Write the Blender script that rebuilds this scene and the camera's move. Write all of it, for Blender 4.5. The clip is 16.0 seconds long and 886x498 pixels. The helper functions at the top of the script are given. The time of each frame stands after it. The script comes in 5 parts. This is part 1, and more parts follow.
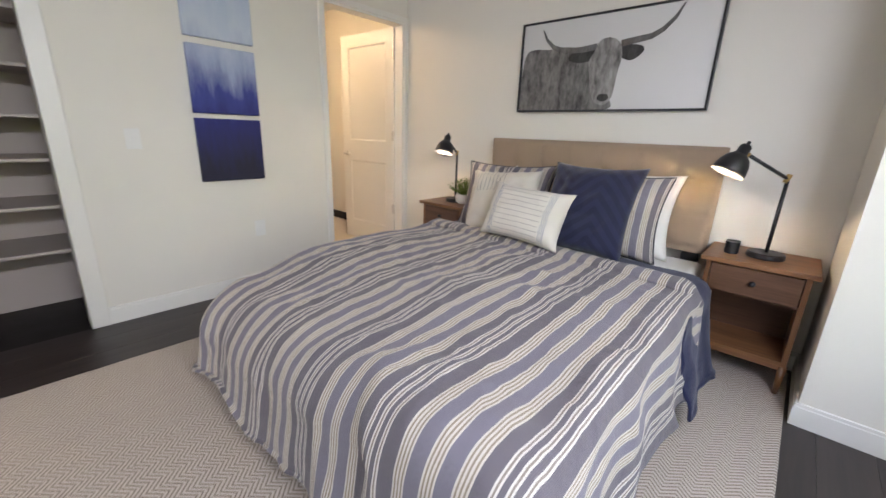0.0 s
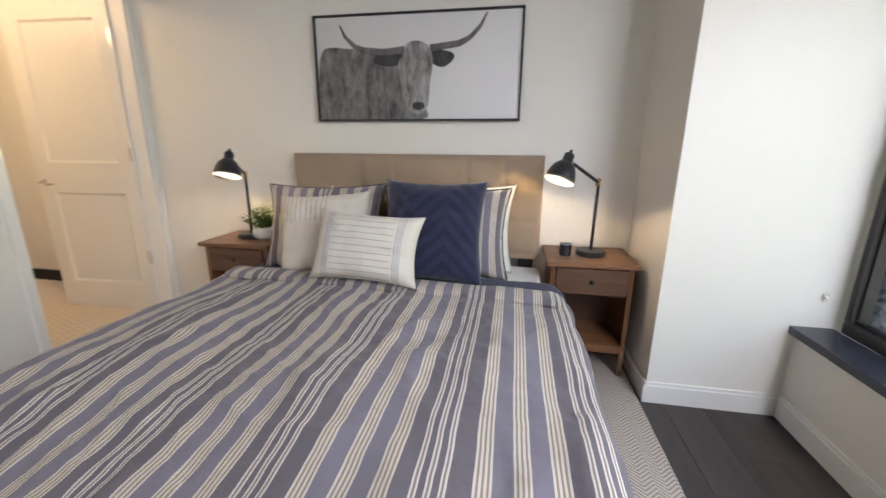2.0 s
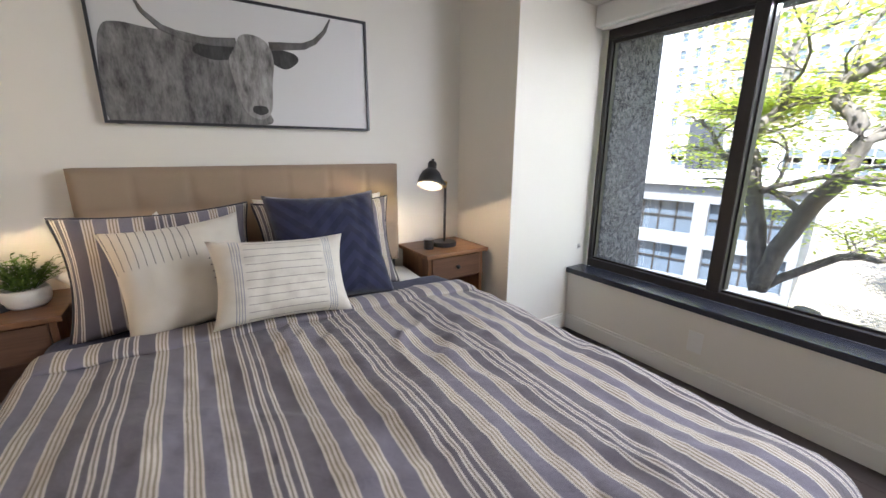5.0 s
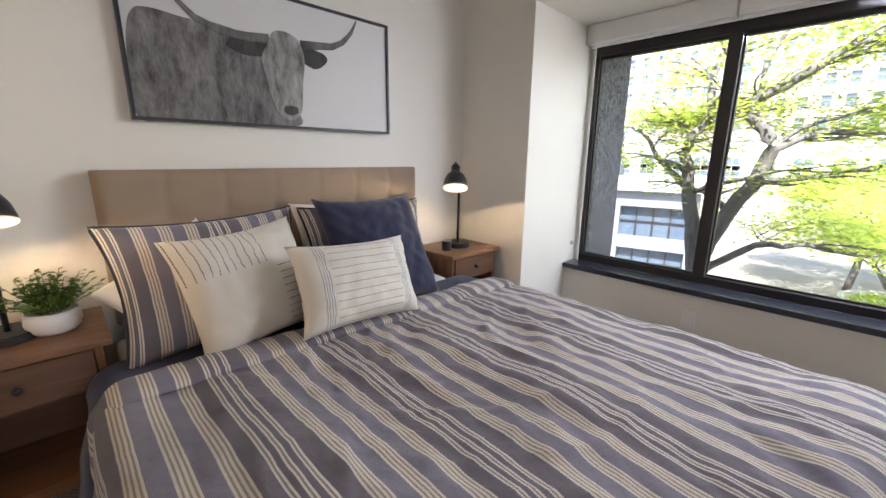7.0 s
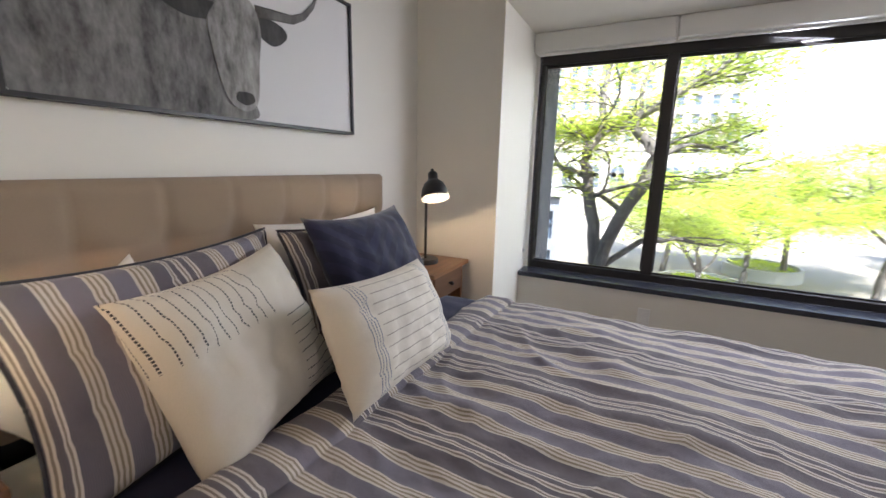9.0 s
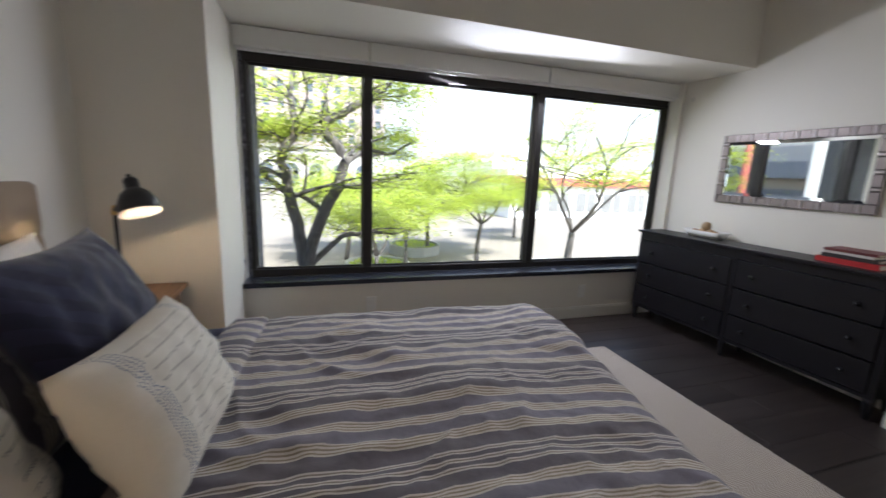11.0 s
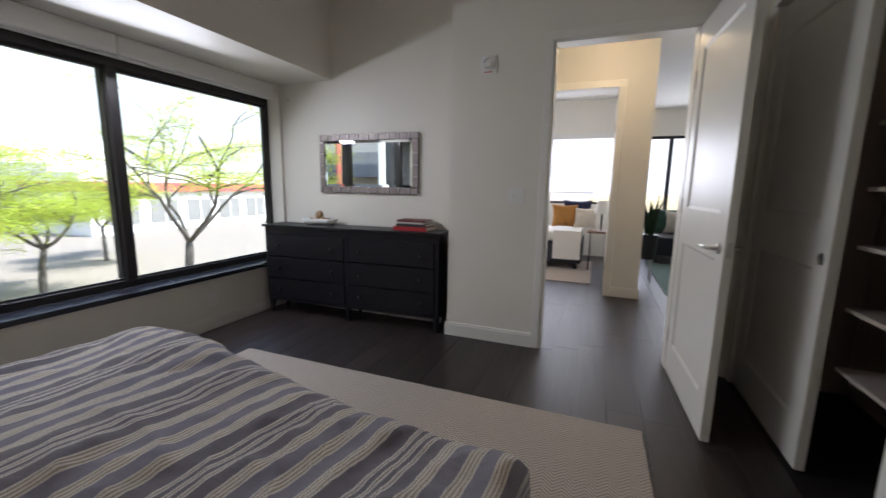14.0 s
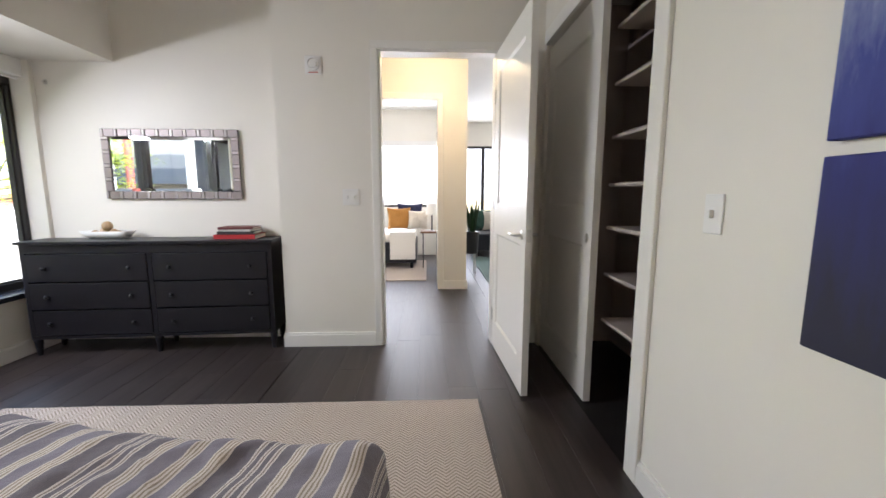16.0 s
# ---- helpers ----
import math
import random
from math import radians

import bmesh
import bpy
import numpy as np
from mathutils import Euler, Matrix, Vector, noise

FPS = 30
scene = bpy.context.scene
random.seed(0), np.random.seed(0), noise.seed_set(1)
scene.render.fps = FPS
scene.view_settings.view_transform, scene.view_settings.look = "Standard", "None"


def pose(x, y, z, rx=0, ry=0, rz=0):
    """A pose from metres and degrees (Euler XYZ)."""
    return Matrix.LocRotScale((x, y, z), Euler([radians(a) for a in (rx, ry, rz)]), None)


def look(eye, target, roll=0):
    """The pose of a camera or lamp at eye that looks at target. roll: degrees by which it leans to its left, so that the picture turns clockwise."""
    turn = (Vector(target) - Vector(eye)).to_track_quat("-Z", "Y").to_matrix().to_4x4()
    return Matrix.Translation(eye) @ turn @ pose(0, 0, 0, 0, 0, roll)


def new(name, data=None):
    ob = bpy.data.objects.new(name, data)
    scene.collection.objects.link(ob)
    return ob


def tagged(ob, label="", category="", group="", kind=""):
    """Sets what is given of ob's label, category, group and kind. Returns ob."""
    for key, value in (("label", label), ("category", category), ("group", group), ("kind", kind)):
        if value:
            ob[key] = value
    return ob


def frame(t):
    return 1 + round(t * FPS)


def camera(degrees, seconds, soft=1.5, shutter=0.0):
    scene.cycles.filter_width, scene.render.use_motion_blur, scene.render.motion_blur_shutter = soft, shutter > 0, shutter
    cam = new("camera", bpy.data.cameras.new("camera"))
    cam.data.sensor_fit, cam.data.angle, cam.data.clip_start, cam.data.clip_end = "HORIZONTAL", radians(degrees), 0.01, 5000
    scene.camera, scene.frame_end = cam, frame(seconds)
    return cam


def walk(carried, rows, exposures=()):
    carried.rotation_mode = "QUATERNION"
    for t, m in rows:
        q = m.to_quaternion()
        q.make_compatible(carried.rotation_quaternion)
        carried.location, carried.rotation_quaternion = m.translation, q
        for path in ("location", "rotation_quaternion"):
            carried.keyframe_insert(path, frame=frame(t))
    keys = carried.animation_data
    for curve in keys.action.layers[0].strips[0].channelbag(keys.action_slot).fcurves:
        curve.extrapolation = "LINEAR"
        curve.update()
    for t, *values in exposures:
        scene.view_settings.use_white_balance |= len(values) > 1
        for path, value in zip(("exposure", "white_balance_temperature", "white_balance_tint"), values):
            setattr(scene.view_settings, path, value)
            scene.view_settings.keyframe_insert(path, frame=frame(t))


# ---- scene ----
cam = camera(96.8, 16.0, 1.5, 0.45)
PATH = [
    (0, (1.1, -2.739, 1.197), (-0.175, -1.306, 0.631), 2.0),
    (0.5, (0.966, -2.674, 1.218), (-0.144, -1.103, 0.67), 2.4),
    (1, (0.799, -2.618, 1.225), (-0.077, -0.9, 0.696), 2.9),
    (1.5, (0.666, -2.557, 1.246), (0.079, -0.717, 0.726), 1.7),
    (2, (0.605, -2.432, 1.206), (0.27, -0.523, 0.713), 0.5),
    (2.5, (0.493, -2.386, 1.241), (0.51, -0.451, 0.736), 0.2),
    (3, (0.338, -2.346, 1.258), (0.751, -0.456, 0.751), 0.5),
    (3.5, (0.216, -2.345, 1.242), (0.882, -0.524, 0.751), 0.1),
    (4, (0.055, -2.395, 1.257), (0.853, -0.629, 0.766), -0.3),
    (6.5, (-0.792, -2.128, 1.251), (0.533, -0.702, 0.792), 1.1),
    (7, (-0.854, -2.022, 1.233), (0.505, -0.628, 0.78), 0.6),
    (7.5, (-0.912, -1.868, 1.215), (0.497, -0.521, 0.769), 0.4),
    (8, (-0.941, -1.711, 1.218), (0.547, -0.449, 0.778), 0.6),
    (10.5, (-1.032, -1.033, 1.256), (0.922, -1.221, 0.871), 2.1),
    (10.6, (-1.033, -1.03, 1.259), (0.911, -1.305, 0.875), 2.2),
    (11, (-1.034, -1.078, 1.268), (0.836, -1.674, 0.883), 2.4),
    (11.4, (-1.011, -1.162, 1.266), (0.787, -1.948, 0.879), 1.8),
    (11.5, (-1.025, -1.162, 1.261), (0.759, -1.981, 0.879), 1.5),
    (12, (-1.022, -1.164, 1.25), (0.668, -2.167, 0.878), 0.9),
    (12.5, (-0.969, -1.115, 1.25), (0.532, -2.383, 0.878), 0.9),
    (13, (-0.884, -1.067, 1.265), (0.323, -2.617, 0.892), 1.3),
    (13.5, (-0.958, -1.087, 1.239), (0.002, -2.806, 0.888), 1.0),
    (14, (-1.01, -1.108, 1.197), (-0.3, -2.951, 0.881), 0.9),
    (14.5, (-1.045, -1.079, 1.152), (-0.601, -3.009, 0.868), 0.9),
    (15, (-1.047, -1.084, 1.16), (-0.827, -3.051, 0.878), 1.1),
    (15.5, (-1.019, -1.069, 1.164), (-0.974, -3.048, 0.881), 0.9),
    (16, (-1.015, -1.055, 1.159), (-1.098, -3.034, 0.884), 0.1),
]
walk(cam, [(t, look(eye, target, roll)) for t, eye, target, roll in PATH],
     [(0, 2.92, 6000, 15), (4, 2.85, 5980, 15), (8, 2.90, 6050, 17), (10.5, 2.17, 5940, 15), (12.5, 1.88, 5930, 14), (14, 1.86, 5930, 15), (16, 2.92, 6060, 15)])

# ---- light ----
world = bpy.data.worlds.new("world")
scene.world = world
world.use_nodes = True
wn = world.node_tree.nodes
sky = wn.new("ShaderNodeTexSky")
sky.sky_type = 'NISHITA'
sky.sun_disc = False
sky.sun_elevation = radians(52)
sky.sun_rotation = radians(-110)
sky.air_density = 1.4
sky.dust_density = 1.0
world.node_tree.links.new(sky.outputs[0], wn["Background"].inputs[0])
wn["Background"].inputs[1].default_value = 0.15

sun = new("sun", bpy.data.lights.new("sun", 'SUN'))
sun.data.energy = 4.0
sun.data.angle = radians(0.6)
sun.data.color = (1.0, 0.95, 0.87)
sun.matrix_world = look((-8, -3.5, 12), (0, 0, 0))


def lamp(name, kind, place, energy, color, radius=0.03, target=None, size=None):
    data = bpy.data.lights.new(name, kind)
    data.energy, data.color = energy, color
    if kind == 'AREA':
        data.shape = 'RECTANGLE'
        data.size, data.size_y = size
    else:
        data.shadow_soft_size = radius
    ob = new(name, data)
    ob.matrix_world = look(place, target) if target else Matrix.Translation(place)
    return ob


WARM = (1.0, 0.72, 0.42)
# the sky's light in the window opening
lamp("window_daylight", 'AREA', (1.99, -2.35, 1.945), 11.5, (0.94, 0.955, 1.0), target=(0.9, -2.2, 0.7), size=(2.2, 0.09))
lamp("second_bedroom_daylight", 'AREA', (0.25, -8.56, 1.55), 14, (0.97, 0.97, 1.0), target=(0.25, -6.0, 1.2), size=(2.9, 0.9))
lamp("living_room_daylight", 'AREA', (-3.1, -9.78, 1.4), 14, (0.97, 0.97, 1.0), target=(-3.1, -6.0, 1.2), size=(2.8, 1.3))

# ---- materials ----


def rgb(r, g, b):
    return (r, g, b, 1.0)


class Nodes:
    """A small wrapper to write node trees in few lines."""

    def __init__(self, name):
        self.m = bpy.data.materials.new(name)
        self.m.use_nodes = True
        self.t = self.m.node_tree
        self.b = self.t.nodes["Principled BSDF"]
        self.out = self.t.nodes["Material Output"]

    def put(self, socket, v):
        if hasattr(v, "is_output"):
            self.t.links.new(v, socket)
        elif v is not None:
            socket.default_value = v

    def add(self, kind, ins=(), out=0, **attrs):
        n = self.t.nodes.new(kind)
        if "operation" in attrs:
            n.operation = attrs["operation"]
        if "blend_type" in attrs:
            n.blend_type = attrs["blend_type"]
        if "data_type" in attrs:
            n.data_type = attrs["data_type"]
        if "feature" in attrs:
            n.feature = attrs["feature"]
        if "attribute_name" in attrs:
            n.attribute_name = attrs["attribute_name"]
        for k, v in (ins.items() if isinstance(ins, dict) else enumerate(ins)):
            self.put(n.inputs[k], v)
        return n.outputs[out]

    def math(self, op, a, b=0.0):
        return self.add("ShaderNodeMath", (a, b), operation=op)

    def mix(self, f, a, b, blend="MIX"):
        n = self.t.nodes.new("ShaderNodeMix")
        n.data_type, n.blend_type = "RGBA", blend
        self.put(n.inputs[0], f)
        self.put(n.inputs[6], a)
        self.put(n.inputs[7], b)
        return n.outputs[2]

    def coords(self):
        return self.t.nodes.new("ShaderNodeTexCoord").outputs["Object"]

    def world_pos(self):
        return self.t.nodes.new("ShaderNodeNewGeometry").outputs["Position"]

    def uv(self):
        return self.t.nodes.new("ShaderNodeTexCoord").outputs["UV"]

    def split(self, v):
        n = self.t.nodes.new("ShaderNodeSeparateXYZ")
        self.put(n.inputs[0], v)
        return n.outputs

    def scale(self, v, s):
        n = self.t.nodes.new("ShaderNodeMapping")
        self.put(n.inputs[0], v)
        n.inputs["Scale"].default_value = s
        return n.outputs[0]

    def noise(self, v, scale, detail=3.0, rough=0.55):
        return self.add("ShaderNodeTexNoise", {"Vector": v, "Scale": scale, "Detail": detail, "Roughness": rough})

    def ramp(self, f, stops):
        n = self.t.nodes.new("ShaderNodeValToRGB")
        self.put(n.inputs[0], f)
        e = n.color_ramp.elements
        e[0].position, e[0].color = stops[0]
        e[1].position, e[1].color = stops[-1]
        for p, c in stops[1:-1]:
            k = e.new(p)
            k.color = c
        return n.outputs[0]

    def band(self, v, lo, hi):
        return self.math("MULTIPLY", self.math("GREATER_THAN", v, lo), self.math("LESS_THAN", v, hi))

    def bump(self, h, strength=0.2, dist=0.002):
        n = self.t.nodes.new("ShaderNodeBump")
        n.inputs["Strength"].default_value, n.inputs["Distance"].default_value = strength, dist
        self.put(n.inputs["Height"], h)
        self.put(self.b.inputs["Normal"], n.outputs[0])

    def done(self, color=None, rough=0.5, metal=0.0, spec=None, sheen=None):
        self.put(self.b.inputs["Base Color"], color)
        self.put(self.b.inputs["Roughness"], rough)
        self.put(self.b.inputs["Metallic"], metal)
        if spec is not None:
            self.put(self.b.inputs["Specular IOR Level"], spec)
        if sheen is not None:
            self.put(self.b.inputs["Sheen Weight"], sheen)
        return self.m


def paint(name, c, rough=0.5, vary=0.04, grain=220.0, bump=0.12):
    n = Nodes(name)
    p = n.coords()
    f = n.noise(p, 2.2, 4.0)
    dark = rgb(*[v * (1 - vary) for v in c])
    light = rgb(*[min(1.0, v * (1 + vary)) for v in c])
    n.bump(n.noise(p, grain, 2.0), bump, 0.001)
    return n.done(n.mix(f, dark, light), n.add("ShaderNodeMapRange", {0: n.noise(p, 9.0), 3: rough - 0.06, 4: rough + 0.06}))


def wood(name, dark, light, axis=0, rough=0.38, scale=1.0):
    n = Nodes(name)
    p = n.coords()
    rnd = n.t.nodes.new("ShaderNodeObjectInfo").outputs["Random"]
    s = [26.0 * scale, 26.0 * scale, 26.0 * scale]
    s[axis] = 1.6 * scale
    off = n.add("ShaderNodeVectorMath", (p, n.add("ShaderNodeCombineXYZ", (n.math("MULTIPLY", rnd, 7.0), n.math("MULTIPLY", rnd, 3.0), n.math("MULTIPLY", rnd, 5.0)))), operation="ADD")
    q = n.scale(off, s)
    g = n.noise(q, 1.0, 6.0, 0.65)
    fine = n.noise(q, 5.0, 3.0, 0.6)
    f = n.math("ADD", n.math("MULTIPLY", g, 0.7), n.math("MULTIPLY", fine, 0.3))
    c = n.ramp(f, [(0.32, rgb(*dark)), (0.5, rgb(*[(a + b) / 2 for a, b in zip(dark, light)])), (0.7, rgb(*light))])
    c = n.mix(n.math("MULTIPLY", rnd, 0.3), c, rgb(*[v * 0.7 for v in dark]))
    n.bump(f, 0.12, 0.001)
    return n.done(c, n.add("ShaderNodeMapRange", {0: fine, 3: rough - 0.07, 4: rough + 0.09}))


def cloth(name, c, c2=None, rough=0.9, weave=900.0, sheen=0.2):
    n = Nodes(name)
    p = n.coords()
    f = n.noise(p, weave, 2.0)
    big = n.noise(p, 5.0, 3.0)
    c2 = c2 or [v * 0.82 for v in c]
    col = n.mix(n.math("ADD", n.math("MULTIPLY", f, 0.7), n.math("MULTIPLY", big, 0.3)), rgb(*c2), rgb(*c))
    n.bump(f, 0.3, 0.001)
    return n.done(col, rough, sheen=sheen, spec=0.2)


def metal(name, c, rough=0.35):
    n = Nodes(name)
    f = n.noise(n.coords(), 40.0)
    return n.done(rgb(*c), n.add("ShaderNodeMapRange", {0: f, 3: rough - 0.08, 4: rough + 0.1}), 1.0)


def glow(name, c, strength):
    n = Nodes(name)
    e = n.add("ShaderNodeEmission", {0: rgb(*c), 1: strength})
    n.t.links.new(e, n.out.inputs[0])
    return n.m


M = {}
M["wall"] = paint("wall_paint", (0.755, 0.722, 0.65), 0.55)
M["hallwall"] = paint("hall_wall_paint", (0.745, 0.72, 0.66), 0.55)
M["ceiling"] = paint("ceiling_paint", (0.78, 0.77, 0.73), 0.7)
M["trim"] = paint("trim_paint", (0.78, 0.76, 0.71), 0.35, 0.02, 60.0, 0.05)
M["doorpaint"] = paint("door_paint", (0.76, 0.74, 0.69), 0.36, 0.02, 60.0, 0.05)
M["shade"] = paint("shade_fabric", (0.74, 0.73, 0.70), 0.7)
M["sill"] = paint("sill_stone", (0.028, 0.030, 0.040), 0.25, 0.2, 300.0, 0.05)
M["bronze"] = paint("bronze_frame", (0.016, 0.013, 0.012), 0.5, 0.1, 90.0, 0.03)
M["dresser"] = paint("dresser_paint", (0.0105, 0.0095, 0.012), 0.40, 0.15, 160.0, 0.06)
M["dresser"].node_tree.nodes["Principled BSDF"].inputs["Specular IOR Level"].default_value = 0.3
M["black"] = paint("black_metal", (0.012, 0.012, 0.014), 0.4, 0.1, 120.0, 0.03)
M["plastic"] = paint("white_plastic", (0.78, 0.77, 0.74), 0.4, 0.01, 50.0, 0.02)
M["walnut"] = wood("walnut", (0.115, 0.046, 0.018), (0.30, 0.145, 0.062), 0)
M["walnut_y"] = wood("walnut_upright", (0.115, 0.046, 0.018), (0.30, 0.145, 0.062), 2)
M["walnut_dark"] = wood("walnut_drawer", (0.070, 0.030, 0.015), (0.165, 0.082, 0.044), 0, 0.45)
M["plank"] = wood("floor_plank", (0.015, 0.011, 0.010), (0.054, 0.040, 0.036), 1, 0.42, 0.6)
M["joint"] = paint("floor_joint", (0.010, 0.0075, 0.007), 0.6)
# Darker, browner than the room's paint: the closet's unlit dimness is in the colour.
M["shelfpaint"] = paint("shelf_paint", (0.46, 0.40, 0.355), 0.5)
M["closet"] = paint("dim_closet_paint", (0.50, 0.43, 0.385), 0.7)
M["chrome"] = metal("satin_nickel", (0.62, 0.60, 0.57), 0.3)
M["brass"] = metal("aged_brass", (0.58, 0.40, 0.16), 0.35)
M["linen"] = cloth("headboard_linen", (0.36, 0.27, 0.19), (0.25, 0.185, 0.13), 0.9, 500.0)
M["navy"] = cloth("navy_cotton", (0.020, 0.024, 0.070), (0.011, 0.013, 0.040), 0.8)
M["sheet"] = cloth("white_cotton", (0.78, 0.76, 0.72), (0.70, 0.68, 0.64), 0.85)
M["cream"] = cloth("cream_cotton", (0.72, 0.66, 0.57), (0.62, 0.56, 0.47), 0.9, 700.0)
M["thread"] = cloth("dark_thread", (0.045, 0.045, 0.055))
M["bluethread"] = cloth("blue_thread", (0.20, 0.23, 0.28))
M["bulb"] = glow("lit_bulb", (1.0, 0.78, 0.5), 22.0)
M["haze"] = glow("white_sky_glow", (0.93, 0.97, 1.0), 0.5)
M["downlight"] = glow("lit_downlight", (1.0, 0.85, 0.62), 8.0)

# outer glass and mirrors
n = Nodes("window_glass")
g = n.add("ShaderNodeBsdfGlossy", {0: rgb(1, 1, 1), "Roughness": 0.0})
tr = n.add("ShaderNodeBsdfTransparent", {0: rgb(0.93, 0.96, 0.95)})
lw = n.add("ShaderNodeLayerWeight", {0: 0.5}, 1)
fr = n.math("ADD", n.math("MULTIPLY", n.math("POWER", lw, 5.0), 0.6), 0.03)
mx = n.add("ShaderNodeMixShader", (fr, tr, g))
n.t.links.new(mx, n.out.inputs[0])
M["glass"] = n.m
n = Nodes("mirror_glass")
M["mirror"] = n.done(rgb(0.86, 0.88, 0.87), 0.02, 1.0)

# striped cotton: three cream-and-gold bands, then a pair of fine white ones, by the cloth's own width
for key, shift in (("stripe", 2.966), ("stripe_sham", 3.07)):
    n = Nodes("striped_cotton")
    u, v, _ = n.split(n.uv())
    P = 0.352
    per = n.math("MULTIPLY", n.math("FRACT", n.math("DIVIDE", n.math("ADD", u, shift), P)), P)
    c = n.mix(n.band(per, 0.037, 0.160), rgb(0.160, 0.140, 0.156), rgb(0.226, 0.206, 0.248))
    micro = n.math("GREATER_THAN", n.math("FRACT", n.math("DIVIDE", u, 0.0042)), 0.5)
    c = n.mix(n.math("MULTIPLY", micro, 0.35), c, rgb(0.085, 0.08, 0.11))
    gold = n.add("ShaderNodeMath", (n.band(per, 0.0, 0.037), n.band(per, 0.080, 0.117)), operation="ADD")
    gold = n.math("ADD", gold, n.band(per, 0.160, 0.197))
    fine = n.math("ADD", n.math("ADD", n.band(per, 0.2345, 0.2485), n.band(per, 0.2620, 0.2760)), n.band(per, 0.2900, 0.3040))
    c = n.mix(n.math("MULTIPLY", fine, 0.8), c, rgb(0.28, 0.235, 0.185))
    c = n.mix(gold, c, rgb(0.30, 0.245, 0.18))
    l4 = n.math("LESS_THAN", n.math("ABSOLUTE", n.math("SUBTRACT", n.math("FRACT", n.math("DIVIDE", n.math("ADD", n.math("MODULO", per, 0.080), 0.0), 0.0106)), 0.25)), 0.29)
    l3 = n.math("GREATER_THAN", n.math("ABSOLUTE", n.math("SUBTRACT", n.math("FRACT", n.math("DIVIDE", n.math("SUBTRACT", per, 0.2345), 0.0275)), 0.2545)), 0.085)
    c = n.mix(n.math("MULTIPLY", l4, gold), c, rgb(0.65, 0.59, 0.52))
    c = n.mix(n.math("MULTIPLY", l3, fine), c, rgb(0.66, 0.61, 0.555))
    wv = n.noise(n.scale(n.uv(), (700, 700, 1)), 1.0, 2.0)
    c = n.mix(n.math("MULTIPLY", wv, 0.22), c, rgb(0.06, 0.06, 0.07))
    n.bump(n.math("ADD", n.noise(n.uv(), 28.0, 5.0), n.math("MULTIPLY", wv, 0.15)), 0.55, 0.009)
    M[key] = n.done(c, 0.88, spec=0.2, sheen=0.15)

# cream cotton with rows of dark running stitches
n = Nodes("stitched_cotton")
u, v, _ = n.split(n.uv())
base = n.mix(n.noise(n.scale(n.uv(), (500, 500, 1)), 1.0, 2.0), rgb(0.55, 0.50, 0.42), rgb(0.67, 0.62, 0.54))
la = n.math("LESS_THAN", n.math("FRACT", n.math("DIVIDE", n.math("ADD", u, 1.0), 0.027)), 0.13)
da = n.math("LESS_THAN", n.math("FRACT", n.math("DIVIDE", n.math("ADD", v, 1.0), 0.0085)), 0.68)
qa = n.math("MULTIPLY", n.math("LESS_THAN", u, 0.045), n.math("GREATER_THAN", v, 0.05))
lb = n.math("LESS_THAN", n.math("FRACT", n.math("DIVIDE", n.math("ADD", v, 1.0), 0.027)), 0.13)
db = n.math("LESS_THAN", n.math("FRACT", n.math("DIVIDE", n.math("ADD", u, 1.0), 0.0085)), 0.68)
qb = n.math("MULTIPLY", n.math("GREATER_THAN", u, 0.06), n.math("LESS_THAN", v, 0.05))
st = n.math("ADD", n.math("MULTIPLY", n.math("MULTIPLY", la, da), qa), n.math("MULTIPLY", n.math("MULTIPLY", lb, db), qb))
n.bump(n.math("ADD", n.noise(n.uv(), 30.0, 4.0), n.math("MULTIPLY", st, 0.5)), 0.3, 0.004)
M["cream_stitch"] = n.done(n.mix(st, base, rgb(0.05, 0.05, 0.06)), 0.9, spec=0.2, sheen=0.2)

# cream cotton with fine pleats and two blue stitched borders
n = Nodes("pleated_cotton")
u, v, _ = n.split(n.uv())
base = n.mix(n.noise(n.scale(n.uv(), (500, 500, 1)), 1.0, 2.0), rgb(0.57, 0.53, 0.46), rgb(0.69, 0.645, 0.58))
au = n.math("ABSOLUTE", u)
mid = n.math("LESS_THAN", au, 0.145)
pl = n.math("MULTIPLY", n.math("LESS_THAN", n.math("FRACT", n.math("DIVIDE", n.math("ADD", v, 1.0), 0.030)), 0.10), mid)
bd = n.math("MULTIPLY", n.band(au, 0.152, 0.190), n.math("LESS_THAN", n.math("FRACT", n.math("DIVIDE", au, 0.0098)), 0.38))
bd = n.math("MULTIPLY", bd, n.math("LESS_THAN", n.math("FRACT", n.math("DIVIDE", n.math("ADD", v, 1.0), 0.0075)), 0.66))
c = n.mix(n.math("MULTIPLY", pl, 0.75), base, rgb(0.22, 0.20, 0.18))
c = n.mix(bd, c, rgb(0.13, 0.17, 0.25))
n.bump(n.math("SUBTRACT", n.noise(n.uv(), 30.0, 4.0), n.math("MULTIPLY", pl, 0.5)), 0.35, 0.004)
M["cream_lumbar"] = n.done(c, 0.9, spec=0.2, sheen=0.2)

